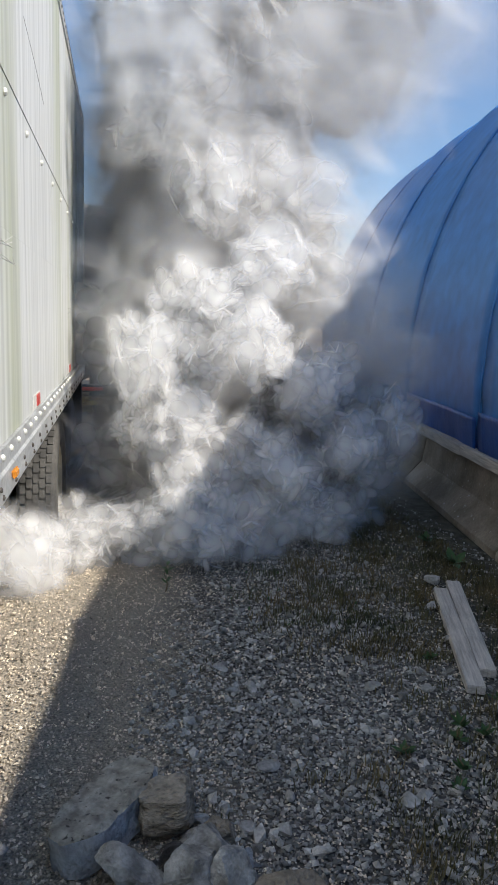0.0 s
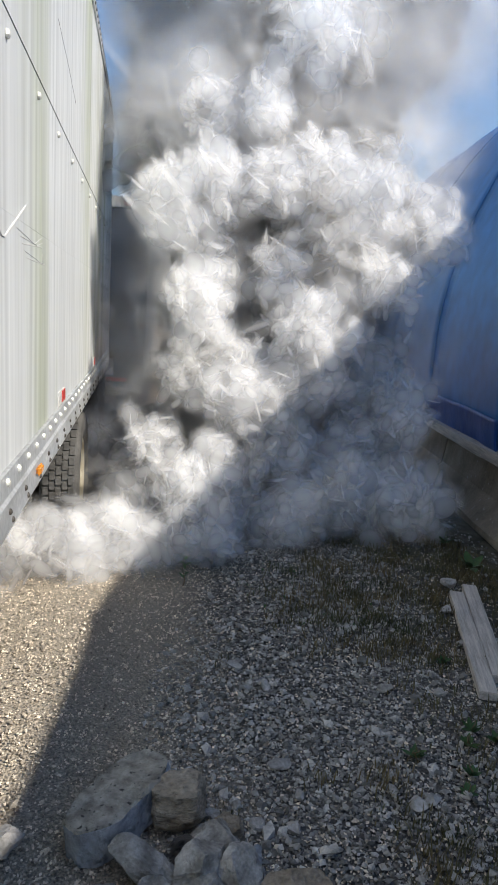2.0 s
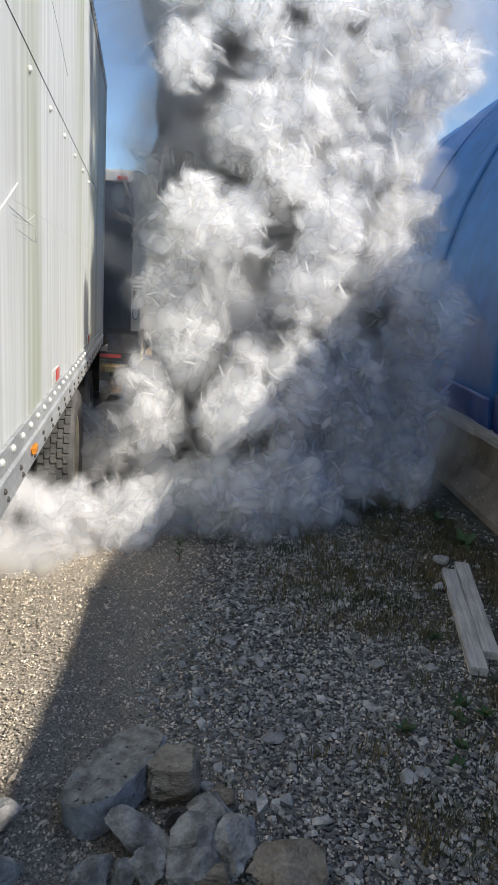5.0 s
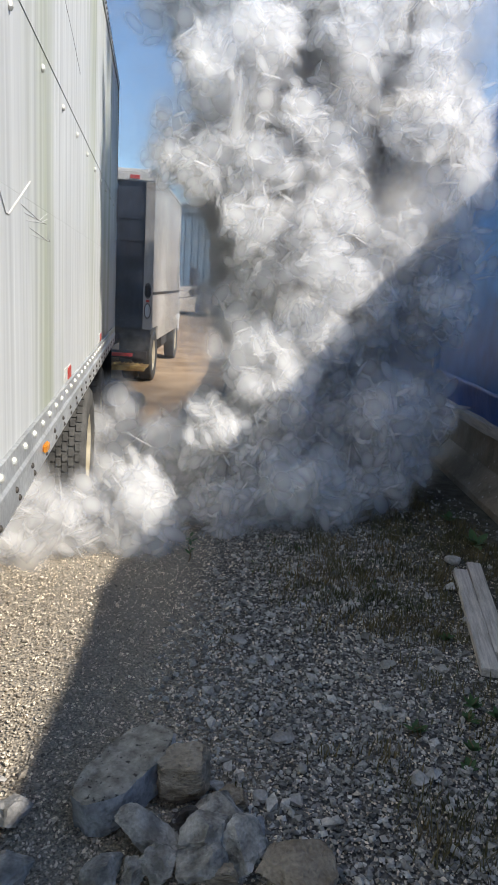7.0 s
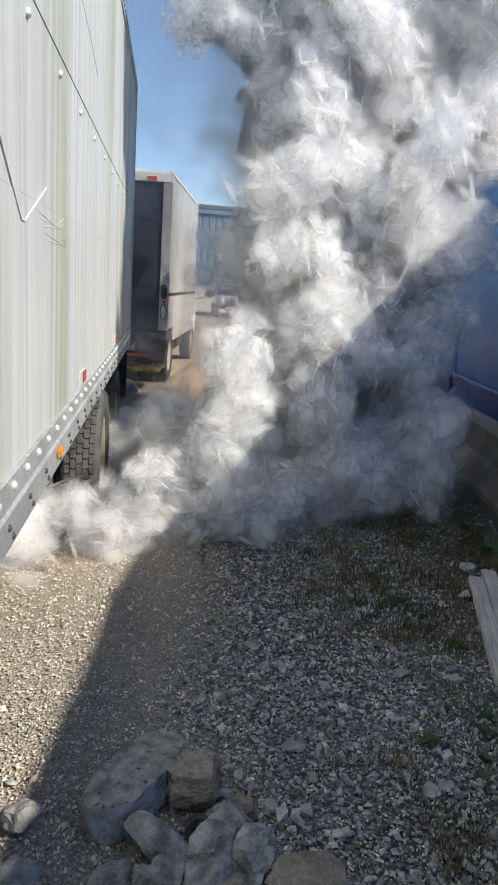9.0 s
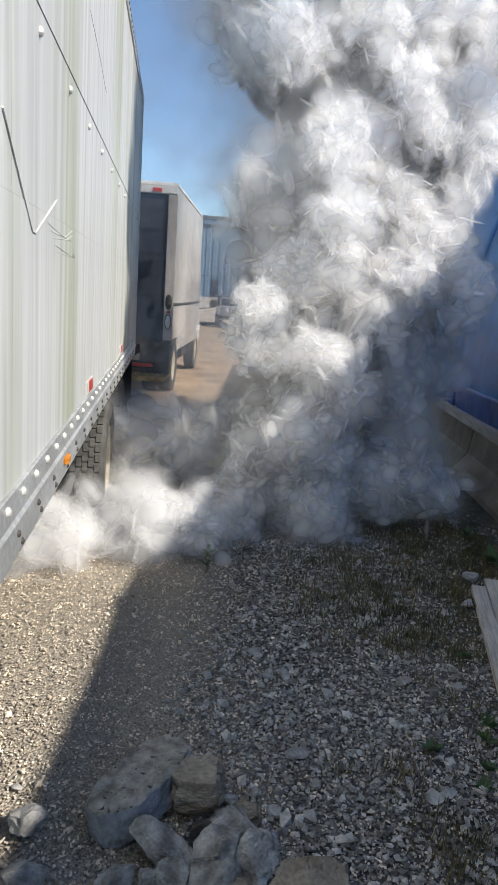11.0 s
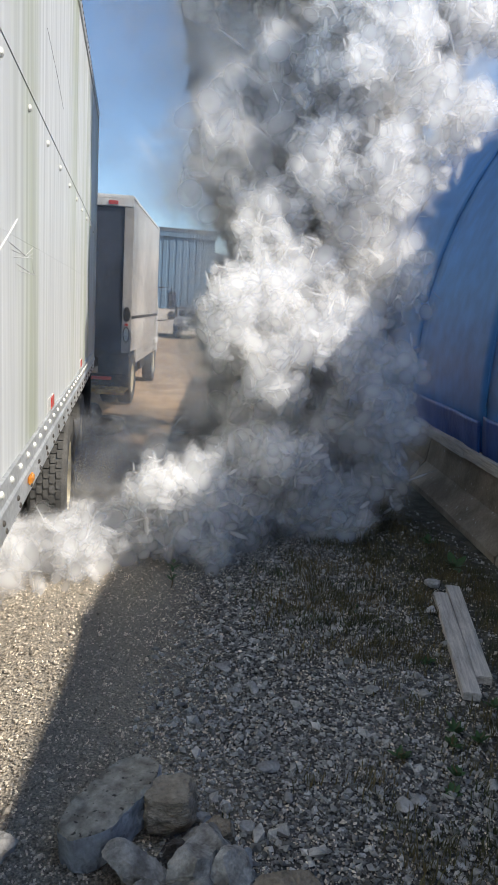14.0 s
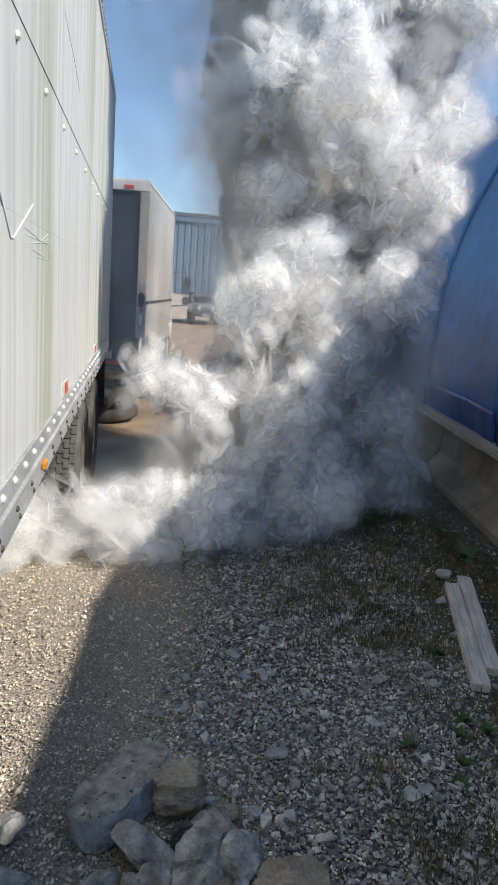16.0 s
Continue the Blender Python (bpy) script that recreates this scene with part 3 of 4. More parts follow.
def arch_strip(y0, y1, a0, a1, across, along, sag, out=0.0, wrinkle=0.0, thick=0.012, seed=0.0):
    """A sheet of cloth on the hoops between two angles, drawn in a little between them."""
    bm = bmesh.new()
    def sheet(off):
        rows = []
        for j in range(along + 1):
            f = j / along
            y = y0 + (y1 - y0) * f
            dip = sag * 4 * f * (1 - f)
            row = []
            for i in range(across + 1):
                a = radians(a0 + (a1 - a0) * i / across)
                r = ARCH_R + out - dip + off
                if wrinkle:
                    r += wrinkle * (noise.noise((y * 1.3 + seed, a * 5.0, 2)) + 0.5 * noise.noise((y * 4 + seed, a * 16, 5)))
                row.append(bm.verts.new((ARCH_W - r * math.cos(a), y, ARCH_Z + r * math.sin(a))))
            rows.append(row)
        return rows
    outer, inner = sheet(0), sheet(-thick)
    for j in range(along):
        for i in range(across):
            bm.faces.new((outer[j][i], outer[j + 1][i], outer[j + 1][i + 1], outer[j][i + 1]))
            bm.faces.new((inner[j][i], inner[j][i + 1], inner[j + 1][i + 1], inner[j + 1][i]))
    for j in range(along):
        for i in (0, across):
            bm.faces.new((outer[j][i], inner[j][i], inner[j + 1][i], outer[j + 1][i]))
    for i in range(across):
        for j in (0, along):
            bm.faces.new((outer[j][i], outer[j][i + 1], inner[j][i + 1], inner[j][i]))
    bmesh.ops.recalc_face_normals(bm, faces=bm.faces)
    return bm


def build_hall():
    t = thing("fabric_hall", hall_matrix(), "hoop hall covered in blue PVC fabric on a concrete base", "building")
    foot = -10.0
    n = 12
    for k in range(n):
        y1 = HALL_END - k * BAY
        part("fabric_panel", arch_strip(y1 - BAY + 0.006, y1 - 0.006, foot, 180 - foot, 64, 10, 0.022, wrinkle=0.006, seed=k * 1.7), M_BLUE, t, smooth=True)
    for k in range(n + 1):
        y = HALL_END - k * BAY
        pts = [(ARCH_W - (ARCH_R + 0.002) * math.cos(radians(a)), y, ARCH_Z + (ARCH_R + 0.002) * math.sin(radians(a))) for a in np.linspace(foot, 180 - foot, 60)]
        part("hoop", tube(pts, 0.014, 8), M_BLUE, t, "hoop pipe under welded fabric", smooth=True)
    near = HALL_END - n * BAY
    for y0, y1 in ((HALL_END - 0.06, HALL_END - 0.03), (near + 0.03, near + 0.06)):
        prof = [(ARCH_W - (ARCH_R - 0.05) * math.cos(radians(a)), ARCH_Z + (ARCH_R - 0.05) * math.sin(radians(a))) for a in np.linspace(foot, 180 - foot, 48)]
        prof = [(prof[0][0], 0.0)] + prof + [(prof[-1][0], 0.0)]
        part("end_wall", prism(prof, y0, y1), M_BLUE, t)
    for k in range(n):
        y1 = HALL_END - k * BAY
        part("skirt", arch_strip(y1 - BAY + 0.03, y1 - 0.02, -10.2, -4.5 + 0.8 * math.sin(k * 2.1), 12, 24, 0.02, 0.03, 0.03, 0.006, k * 3.1 + 5), M_SKIRT, t, "dark blue wrinkled fabric skirt", smooth=True)
    for y, z, a in ((5.45, 1.35, 25), (5.05, 1.10, -10)):
        x = ARCH_W - math.sqrt(ARCH_R ** 2 - (z - ARCH_Z) ** 2) - 0.035
        part("lashing", tube([(x, y - 0.06, z - 0.04), (x - 0.012, y, z), (x, y + 0.03, z + 0.05)], 0.008, 6), M_WHITE if a > 0 else M_TIMBER, t, "torn white lashing cord")
        part("eyelet", tube([(x - 0.006, y, z - 0.012), (x - 0.006, y, z + 0.03)], 0.014, 8), M_STEEL, t)
    part("back_sill", block(12.42, 12.7, near, HALL_END, 0, 0.66, 0.01), M_CONCRETE, t)
    # barriers in a row under the cloth
    prof = [(2.30, 0.0), (2.30, 0.06), (2.48, 0.27), (2.525, 0.60), (2.74, 0.60), (2.79, 0.27), (2.97, 0.06), (2.97, 0.0)]
    first = None
    for k in range(9):
        y0 = 7.85 - 2.6 * 3 + k * 2.6 - 5.2
        bm = prism(prof, 0.01, 2.585)
        bmesh.ops.subdivide_edges(bm, edges=[e for e in bm.edges if abs(e.verts[0].co.y - e.verts[1].co.y) > 1], cuts=14)
        bmesh.ops.recalc_face_normals(bm, faces=bm.faces)
        for v in bm.verts:
            if v.co.z > 0.01:
                v.co += Vector((1, 0, 0)) * 0.014 * noise.noise((v.co.x * 4, v.co.y * 5 + k * 7, v.co.z * 6))
        ob = mesh_object("concrete_barrier", bm, M_CONCRETE)
        ob.matrix_basis = hall_matrix() @ pose(0, y0, 0)
        tagged(ob, "stained concrete barrier with a flared foot", "barrier", "barriers under the hall")
    for k in range(6):
        y0 = 6.62 - 3.66 * 2 + k * 3.66 - (0.0)
        bm = block(2.455, 2.51, y0 + 0.004, y0 + 3.655, 0.565 + 0.012 * (k % 2), 0.665 + 0.012 * (k % 2), 0.006)
        ob = mesh_object("timber_rail", bm, M_TIMBER)
        ob.matrix_basis = hall_matrix()
        tagged(ob, "weathered timber board bolted along the barrier top", "board", "boards along the barrier")
        top = block(2.512, 2.60, y0 + 0.004, y0 + 3.655, 0.602, 0.655, 0.006)
        part("backing_board", top, M_TIMBER, ob)


def build_boards():
    for (x, y), a, length, label in (((1.775, 3.052), -18.1, 1.30, "weathered grey timber plank lying on gravel"), ((1.915, 3.20), -18.9, 1.27, "weathered grey timber plank lying in weeds")):
        bm = block(0, 0.092, 0, length, 0, 0.044, 0.004)
        ob = mesh_object("plank", bm, M_TIMBER)
        ob.matrix_basis = pose(x, y, 0.002, 0, 0, a)
        tagged(ob, label, "plank", "pair of planks")


# ---- plants ----
def build_grass():
    rng = np.random.default_rng(9)
    verts, faces = [], []
    tufts = []
    for _ in range(3600):
        x, y = rng.uniform(1.0, 2.75), 1.9 + 6.0 * rng.random() ** 1.2
        want = np.clip((x - 1.0 + 0.3 * math.sin(y * 2.7 + 2 * x)) / 1.0, 0.0, 1) * (0.35 + 0.65 * (noise.noise((x * 2.6, y * 2.6, 4)) > -0.05))
        if x < 0.98 * 2.32 + y * 0.132 and rng.random() < want and not (1.75 < x - (y - 3.05) * 0.33 < 2.02 and 3.0 < y < 4.5):
            tufts.append((x, y, rng.uniform(0.35, 1.0)))
    tufts += [(0.85 + 0.75 * rng.random(), 3.4 + 0.95 * rng.random(), 0.75) for _ in range(45)]
    tufts += [(0.508, 3.462, 0.6), (0.85, 2.5, 0.8), (0.88, 2.53, 0.7), (0.45, 2.4, 0.5), (1.1, 3.7, 0.7), (0.95, 3.9, 0.7), (1.723, 3.438, 1.0)]
    for x, y, s in tufts:
        for _ in range(int(24 * s)):
            a, lean, h = rng.uniform(0, 6.28), rng.uniform(0.1, 1.0), rng.uniform(0.02, 0.07) * s
            ox, oy = x + rng.normal(0, 0.045), y + rng.normal(0, 0.045)
            dx, dy = math.cos(a) * lean * h, math.sin(a) * lean * h
            w = rng.uniform(0.0014, 0.003)
            px, py = -math.sin(a) * w, math.cos(a) * w
            b = len(verts)
            verts += [(ox - px, oy - py, -0.004), (ox + px, oy + py, -0.004), (ox + dx * 0.5 + px, oy + dy * 0.5 + py, h * 0.7), (ox + dx * 0.5 - px, oy + dy * 0.5 - py, h * 0.7), (ox + dx, oy + dy, h)]
            faces += [(b, b + 1, b + 2, b + 3), (b + 3, b + 2, b + 4)]
    me = bpy.data.meshes.new("grass")
    me.from_pydata(verts, [], faces)
    me.materials.append(M_GRASS)
    tagged(new("grass", me), "thin dry grass growing through gravel", "grass", kind="stuff")


def leaf_bm(length, width, bend):
    bm = bmesh.new()
    rows = []
    for i in range(6):
        f = i / 5
        w = width * math.sin(math.pi * min(f * 0.92 + 0.06, 1)) * 0.5
        z = bend * f * f * length
        rows.append([bm.verts.new((-w, f * length, z + 0.12 * w)), bm.verts.new((0, f * length, z)), bm.verts.new((w, f * length, z + 0.12 * w))])
    for a, b in zip(rows, rows[1:]):
        for k in range(2):
            bm.faces.new((a[k], a[k + 1], b[k + 1], b[k]))
    return bm


def weed(where, height, leaves, size, label, seed, upright=True):
    rng = random.Random(seed)
    t = thing("weed", pose(*where, 0, 0, 0, rng.uniform(0, 360)) if False else pose(where[0], where[1], 0, 0, 0, rng.uniform(0, 360)), label, "plant", "weeds in the gravel")
    pts = [(0.012 * math.sin(i * 1.3 + seed), 0.012 * math.cos(i * 1.7), height * i / 5 - 0.006) for i in range(6)]
    part("stem", tube(pts, [0.0042, 0.004, 0.0034, 0.003, 0.0022, 0.0012], 6), M_STEM, t)
    for k in range(leaves):
        f = (k + 1) / leaves
        z = height * (0.25 + 0.75 * f) if upright else height * 0.15 * f
        ob = part("leaf", leaf_bm(size * rng.uniform(0.7, 1.2), size * 0.45, rng.uniform(-0.3, 0.2)), M_LEAF, t)
        ob.matrix_basis = pose(pts[2][0], pts[2][1], z, rng.uniform(15, 55), 0, k * 137.5)
    return t


def build_weeds():
    weed((0.401, 4.47), 0.20, 12, 0.05, "small leafy dark weed standing at the smoke's edge", 1)
    for k, (x, y, h) in enumerate(((0.933, 4.40, 0.22), (1.087, 4.22, 0.2), (1.255, 4.1, 0.17), (0.98, 4.05, 0.13), (1.45, 4.3, 0.14), (0.86, 3.95, 0.12), (1.05, 3.75, 0.1), (1.2, 3.85, 0.12), (1.32, 3.7, 0.1), (1.5, 3.95, 0.12), (0.8, 4.2, 0.12))):
        weed((x, y), h, 4, 0.025, "thin brown weed stalk in gravel", 5 + k)
    for k, (x, y) in enumerate(((1.556, 2.70), (1.469, 2.517), (1.62, 2.80), (1.40, 2.40), (1.7, 2.72), (1.9, 2.95), (2.15, 3.3), (1.28, 2.62), (1.75, 3.42))):
        weed((x, y), 0.07, 9, 0.055, "low green weed with narrow leaves", 20 + k, False)
    weed((2.574, 4.80), 0.09, 6, 0.15, "broad-leaved green dock plant by the barrier", 40, False)
    weed((2.62, 5.35), 0.08, 6, 0.12, "broad-leaved green dock plant by the barrier", 44, False)
    weed((0.262, 2.52), 0.04, 5, 0.05, "small green weed growing behind a rock", 48, False)


# ---- old tyres on the ground ----
def build_old_tyres():
    for x, y, z, rx, ry, s, label in ((-0.36, 9.95, 0.10, 0, 84, 0.42, "worn black tyre lying flat on dirt"), (-0.62, 9.62, 0.22, 0, 62, 0.40, "worn black tyre lying on another tyre"), (-0.95, 9.8, 0.11, 0, 88, 0.44, "worn black tyre lying flat on dirt")):
        w = s * 0.2
        bm = lathe([(s * 0.60, -w * 0.85), (s * 0.75, -w), (s * 0.94, -w * 0.9), (s, -w * 0.6), (s, w * 0.6), (s * 0.94, w * 0.9), (s * 0.75, w), (s * 0.60, w * 0.85), (s * 0.64, w * 0.7), (s * 0.9, w * 0.6), (s * 0.9, -w * 0.6), (s * 0.64, -w * 0.7)], 48)
        ob = mesh_object("old_tyre", bm, M_RUBBER, smooth=True)
        ob.matrix_basis = pose(x, y, z, rx, ry, 20)
        tagged(ob, label, "tyre", "old tyres")


# ---- box truck ----
def build_truck():
    t = thing("box_truck", pose(0.11, 12.45, 0, 0, 0, -7.4), "grey box truck with a dark rear roller door", "truck")
    L, wide, top, sill = 4.9, 2.4, 3.60, 0.98
    part("side_panel", block(-0.03, 0.0, 0.06, L, 1.60, top - 0.08), M_TRUCK, t, "upper grey side panel")
    part("side_panel", block(-0.03, 0.002, 0.06, L, sill, 1.56), M_TRUCK, t, "lower grey side panel")
    part("rub_rail", block(-0.03, 0.018, 0.05, L, 1.555, 1.605, 0.008), M_STEEL, t, "dark rub rail")
    part("skirt_panel", block(-0.05, 0.006, 0.9, L, 0.72, sill - 0.004, 0.01), M_TRUCK, t)
    part("far_side", block(-wide, -wide + 0.03, 0.06, L, sill, top - 0.08), M_TRUCK, t)
    part("roof", block(-wide, 0.006, 0.03, L, top - 0.076, top, 0.02), M_WHITE, t)
    part("front_bulkhead", block(-wide + 0.03, -0.03, L - 0.04, L, sill, top - 0.08), M_TRUCK, t)
    part("bed", block(-wide + 0.03, -0.03, 0.05, L - 0.04, sill - 0.12, sill), M_STEEL, t)
    for x0, x1 in ((-0.15, 0.008), (-wide, -wide + 0.15)):
        part("rear_post", block(x0, x1, -0.02, 0.05, sill - 0.02, top - 0.2, 0.01), M_TRUCK, t, "grey painted rear post")
    header = part("rear_header", block(-wide, 0.008, -0.02, 0.05, top - 0.196, top - 0.078, 0.01), M_WHITE, t, "white painted header")
    part("marker", block(-1.32, -1.08, -0.035, -0.021, top - 0.17, top - 0.11, 0.004), M_RED, header)
    part("marker", block(-0.42, -0.26, -0.035, -0.021, top - 0.17, top - 0.11, 0.004), M_RED, header)
    # door and slats carry the rear's shade in their colour
    door = part("roller_door", block(-wide + 0.15, -0.15, 0.03, 0.05, sill, top - 0.2), M_DOOR, t, "dark grey roller door, shade deepened into its colour")
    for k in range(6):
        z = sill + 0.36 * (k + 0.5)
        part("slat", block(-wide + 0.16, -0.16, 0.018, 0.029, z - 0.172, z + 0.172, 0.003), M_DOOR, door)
    for z in (1.62, 1.28):
        bm = bmesh.new()
        bmesh.ops.create_uvsphere(bm, u_segments=16, v_segments=8, radius=1)
        for v in bm.verts:
            v.co = (-0.07 + v.co.x * 0.045, -0.02 + v.co.y * 0.02, z + v.co.z * 0.115)
        part("tail_lamp", bm, M_STEEL if z > 1.5 else M_WHITE, t, "oval tail lamp", smooth=True)
        ring = [(-0.07 + 0.052 * math.cos(a), -0.022, z + 0.125 * math.sin(a)) for a in np.linspace(0, 6.2, 20)]
        part("lamp_bezel", tube(ring, 0.008, 6), M_STEEL, t)
    part("marker", block(-0.10, -0.04, -0.03, -0.021, 1.43, 1.47, 0.003), M_RED, t)
    part("bumper", block(-wide + 0.1, -0.06, -0.06, 0.02, 0.45, 0.58, 0.01), M_STEEL, t, "dark bumper bar")
    part("plate", block(-1.35, -0.75, -0.072, -0.061, 0.47, 0.55), M_WHITE, t)
    part("marker", block(-0.72, -0.30, -0.075, -0.061, 0.48, 0.54, 0.004), M_RED, t)
    step = part("tail_lift", block(-wide + 0.3, 0.0, -0.66, -0.07, 0.34, 0.365), M_GRATE, t, "rusty yellow grated tail-lift platform")
    for k in range(26):
        x = -wide + 0.34 + k * 0.077
        part("bar", block(x, x + 0.02, -0.66, -0.07, 0.366, 0.385), M_GRATE, step)
    part("lift_frame", block(-wide + 0.3, 0.0, -0.685, -0.662, 0.31, 0.39, 0.004), M_GRATE, step)
    for x in (-0.35, -2.0):
        part("lift_arm", block(x - 0.04, x + 0.04, -0.1, 0.5, 0.32, 0.42, 0.01), M_STEEL, step)
    for y, xs in ((0.62, (-0.13, -0.43, -1.97, -2.27)), (4.65, (-0.12, -2.28))):
        axle = part("axle", tube([(-2.3, y, 0.46), (-0.1, y, 0.46)], 0.06, 10), M_STEEL, t)
        for x in xs:
            truck_tyre(axle, "tyre", pose(x, y, 0.46) @ (pose(0, 0, 0) if x > -1.2 else pose(0, 0, 0, 0, 0, 180)), 0.46, 0.25, M_RIM)
    part("mud_flap", block(-0.55, -0.02, 0.02, 0.04, 0.35, 0.9), M_RUBBER, t)
    part("chassis", block(-1.7, -0.7, 0.2, L + 1.5, 0.62, 0.86, 0.01), M_STEEL, t)
    part("fuel_tank", block(-0.55, -0.05, 2.0, 3.1, 0.45, 0.85, 0.06), M_STEEL, t)
    # cab
    prof = [(L + 0.05, 0.55), (L + 1.75, 0.55), (L + 1.85, 0.8), (L + 1.80, 1.45), (L + 1.35, 2.35), (L + 1.1, 2.45), (L + 0.05, 2.45)]
    cab = part("cab", prism(prof, -2.2, -0.12, "x"), M_WHITE, t, "white cab")
    part("side_window", block(-0.118, -0.108, L + 0.35, L + 1.25, 1.55, 2.2, 0.003), M_GLASS, cab)
    part("fender", block(-0.2, 0.04, L - 0.75, L + 0.35, 0.86, 1.08, 0.06), M_WHITE, cab)
    arm = part("mirror_arm", tube([(-0.1, L + 1.25, 2.25), (0.25, L + 1.3, 2.28), (0.28, L + 1.3, 1.45), (-0.1, L + 1.25, 1.4)], 0.016, 8), M_STEEL, t, "dark mirror arm")
    part("mirror", block(0.17, 0.37, L + 1.27, L + 1.33, 1.72, 2.16, 0.02), M_STEEL, arm)
    part("mirror_glass", block(0.19, 0.35, L + 1.258, L + 1.268, 1.74, 2.14, 0.004), M_DOOR, arm)
    part("spot_mirror", tube([(0.27, L + 1.26, 1.55), (0.27, L + 1.30, 1.55)], 0.11, 16), M_STEEL, arm)


# ---- the far side of the yard ----
def build_far():
    j = thing("off_road_car", pose(3.45, 38.0, 0), "silver off-road car facing the yard, parked by a wall", "car")
    part("body", block(-0.75, 0.75, 0.25, 3.6, 0.55, 1.12, 0.06), M_JEEP, j)
    part("hood", block(-0.62, 0.62, 0.1, 1.3, 0.95, 1.14, 0.05), M_JEEP, j)
    grille = part("grille", block(-0.48, 0.48, 0.02, 0.12, 0.70, 1.10, 0.03), M_JEEP, j)
    for k in range(7):
        part("slot", block(-0.26 + k * 0.075, -0.225 + k * 0.075, 0.005, 0.021, 0.74, 1.0), M_STEEL, grille)
    for s in (-1, 1):
        part("headlamp", tube([(s * 0.38, 0.0, 0.93), (s * 0.38, 0.03, 0.93)], 0.09, 16), M_LAMP, j, "round headlamp")
        part("fender", block(min(s * 0.5, s * 0.82), max(s * 0.5, s * 0.82), 0.05, 1.1, 0.82, 0.92, 0.03), M_JEEP, j)
        part("wing_mirror", block(min(s * 0.76, s * 0.93), max(s * 0.76, s * 0.93), 1.35, 1.42, 1.12, 1.3, 0.02), M_STEEL, j)
        for y in (0.55, 2.9):
            part("wheel", lathe([(0.12, s * 0.55), (0.36, s * 0.55), (0.38, s * 0.6), (0.38, s * 0.76), (0.34, s * 0.8), (0.12, s * 0.78)], 24), M_RUBBER, j).location = (0, y, 0.38)
    part("bumper", block(-0.78, 0.78, -0.12, 0.02, 0.46, 0.62, 0.02), M_STEEL, j)
    part("plate", block(-0.2, 0.2, -0.135, -0.121, 0.5, 0.6), M_WHITE, j)
    frame_ = part("windscreen_frame", block(-0.70, 0.70, 1.30, 1.38, 1.12, 1.62, 0.02), M_JEEP, j)
    part("windscreen", block(-0.62, 0.62, 1.285, 1.299, 1.18, 1.54, 0.005), M_GLASS, frame_)
    part("hard_top", block(-0.72, 0.72, 1.4, 3.5, 1.12, 1.70, 0.08), M_STEEL, j)

    def shed(name, x0, x1, y0, y1, h, material, label):
        b = thing(name, pose(0, 0, 0), label, "building")
        part("base_wall", block(x0, x1, y0, y1, -0.1, 1.55), M_PALEWALL, b, "pale block wall")
        prof, x, k = [], x0, 0
        while x < x1 - 0.3:
            prof += [(x, y0 - 0.04), (x + 0.22, y0 - 0.04), (x + 0.26, y0), (x + 0.36, y0)]
            x += 0.40
        prof += [(x1, y0), (x1, y1), (x0, y1)]
        bm = bmesh.new()
        lo, hi = [bm.verts.new((a, c, 1.552)) for a, c in prof], [bm.verts.new((a, c, h)) for a, c in prof]
        for i in range(len(prof)):
            bm.faces.new((lo[i], lo[(i + 1) % len(prof)], hi[(i + 1) % len(prof)], hi[i]))
        bm.faces.new(hi)
        bmesh.ops.recalc_face_normals(bm, faces=bm.faces)
        part("cladding", bm, material, b, "ribbed metal cladding")
        part("fascia", block(x0 - 0.1, x1 + 0.1, y0 - 0.16, y0 - 0.05, h - 0.25, h + 0.05), material, b)
        part("roof", block(x0 - 0.1, x1 + 0.1, y0 - 0.2, y1 + 0.2, h + 0.055, h + 0.25), M_CLAD_DARK, b)
    shed("warehouse", -14.0, 5.1, 43.0, 58.0, 6.0, M_CLAD, "tall blue-grey ribbed metal warehouse with a pale base")
    shed("warehouse", 5.2, 24.0, 44.0, 58.0, 4.8, M_CLAD_DARK, "low dark ribbed metal warehouse with a pale base")
    ob = mesh_object("gutter_kerb", block(-14, 24, 40.6, 40.8, 0, 0.14, 0.02), M_CONCRETE)
    tagged(ob, "low concrete kerb along the far yard", "kerb", kind="structure")


# ---- smoke ----
def puff_meshes(material):
    """Six clouds of soft flakes, each gathered in billows round a centre; radius about one."""
    made = []
    corners = np.array(((-1, -1), (1, -1), (1, 1), (-1, 1)), float)
    for k in range(6):
        rng = np.random.default_rng(100 + k)
        verts, faces, spread = [], [], []
        lobes = [(np.zeros(3), 0.6, 12)]
        for i in range(15):
            z = 1 - 2 * (i + 0.5) / 15
            a = i * 2.39996 + k
            d = np.array((math.sqrt(1 - z * z) * math.cos(a), math.sqrt(1 - z * z) * math.sin(a), z))
            lobes.append((d * rng.uniform(0.42, 0.66), rng.uniform(0.28, 0.46), 5))
        for centre, radius, count in lobes:
            for _ in range(count):
                d = rng.normal(size=3)
                d /= np.linalg.norm(d)
                at = centre + d * radius * rng.random() ** 0.5
                face = d * 0.4 + rng.normal(size=3)
                face /= np.linalg.norm(face)
                side = np.cross(face, rng.normal(size=3))
                side /= np.linalg.norm(side)
                over = np.cross(face, side)
                half = radius * rng.uniform(0.75, 1.2)
                b = len(verts)
                for c in corners:
                    v = at + (side * c[0] + over * c[1]) * half
                    verts.append(v.tolist())
                    spread.append((c[0], c[1], 0))
                faces.append((b, b + 1, b + 2, b + 3))
        me = bpy.data.meshes.new("puff")
        me.from_pydata(verts, [], faces)
        me.attributes.new("flake", "FLOAT_VECTOR", "POINT").data.foreach_set("vector", np.array(spread, np.float32).ravel())
        me.materials.append(material)
        made.append(me)
    return made


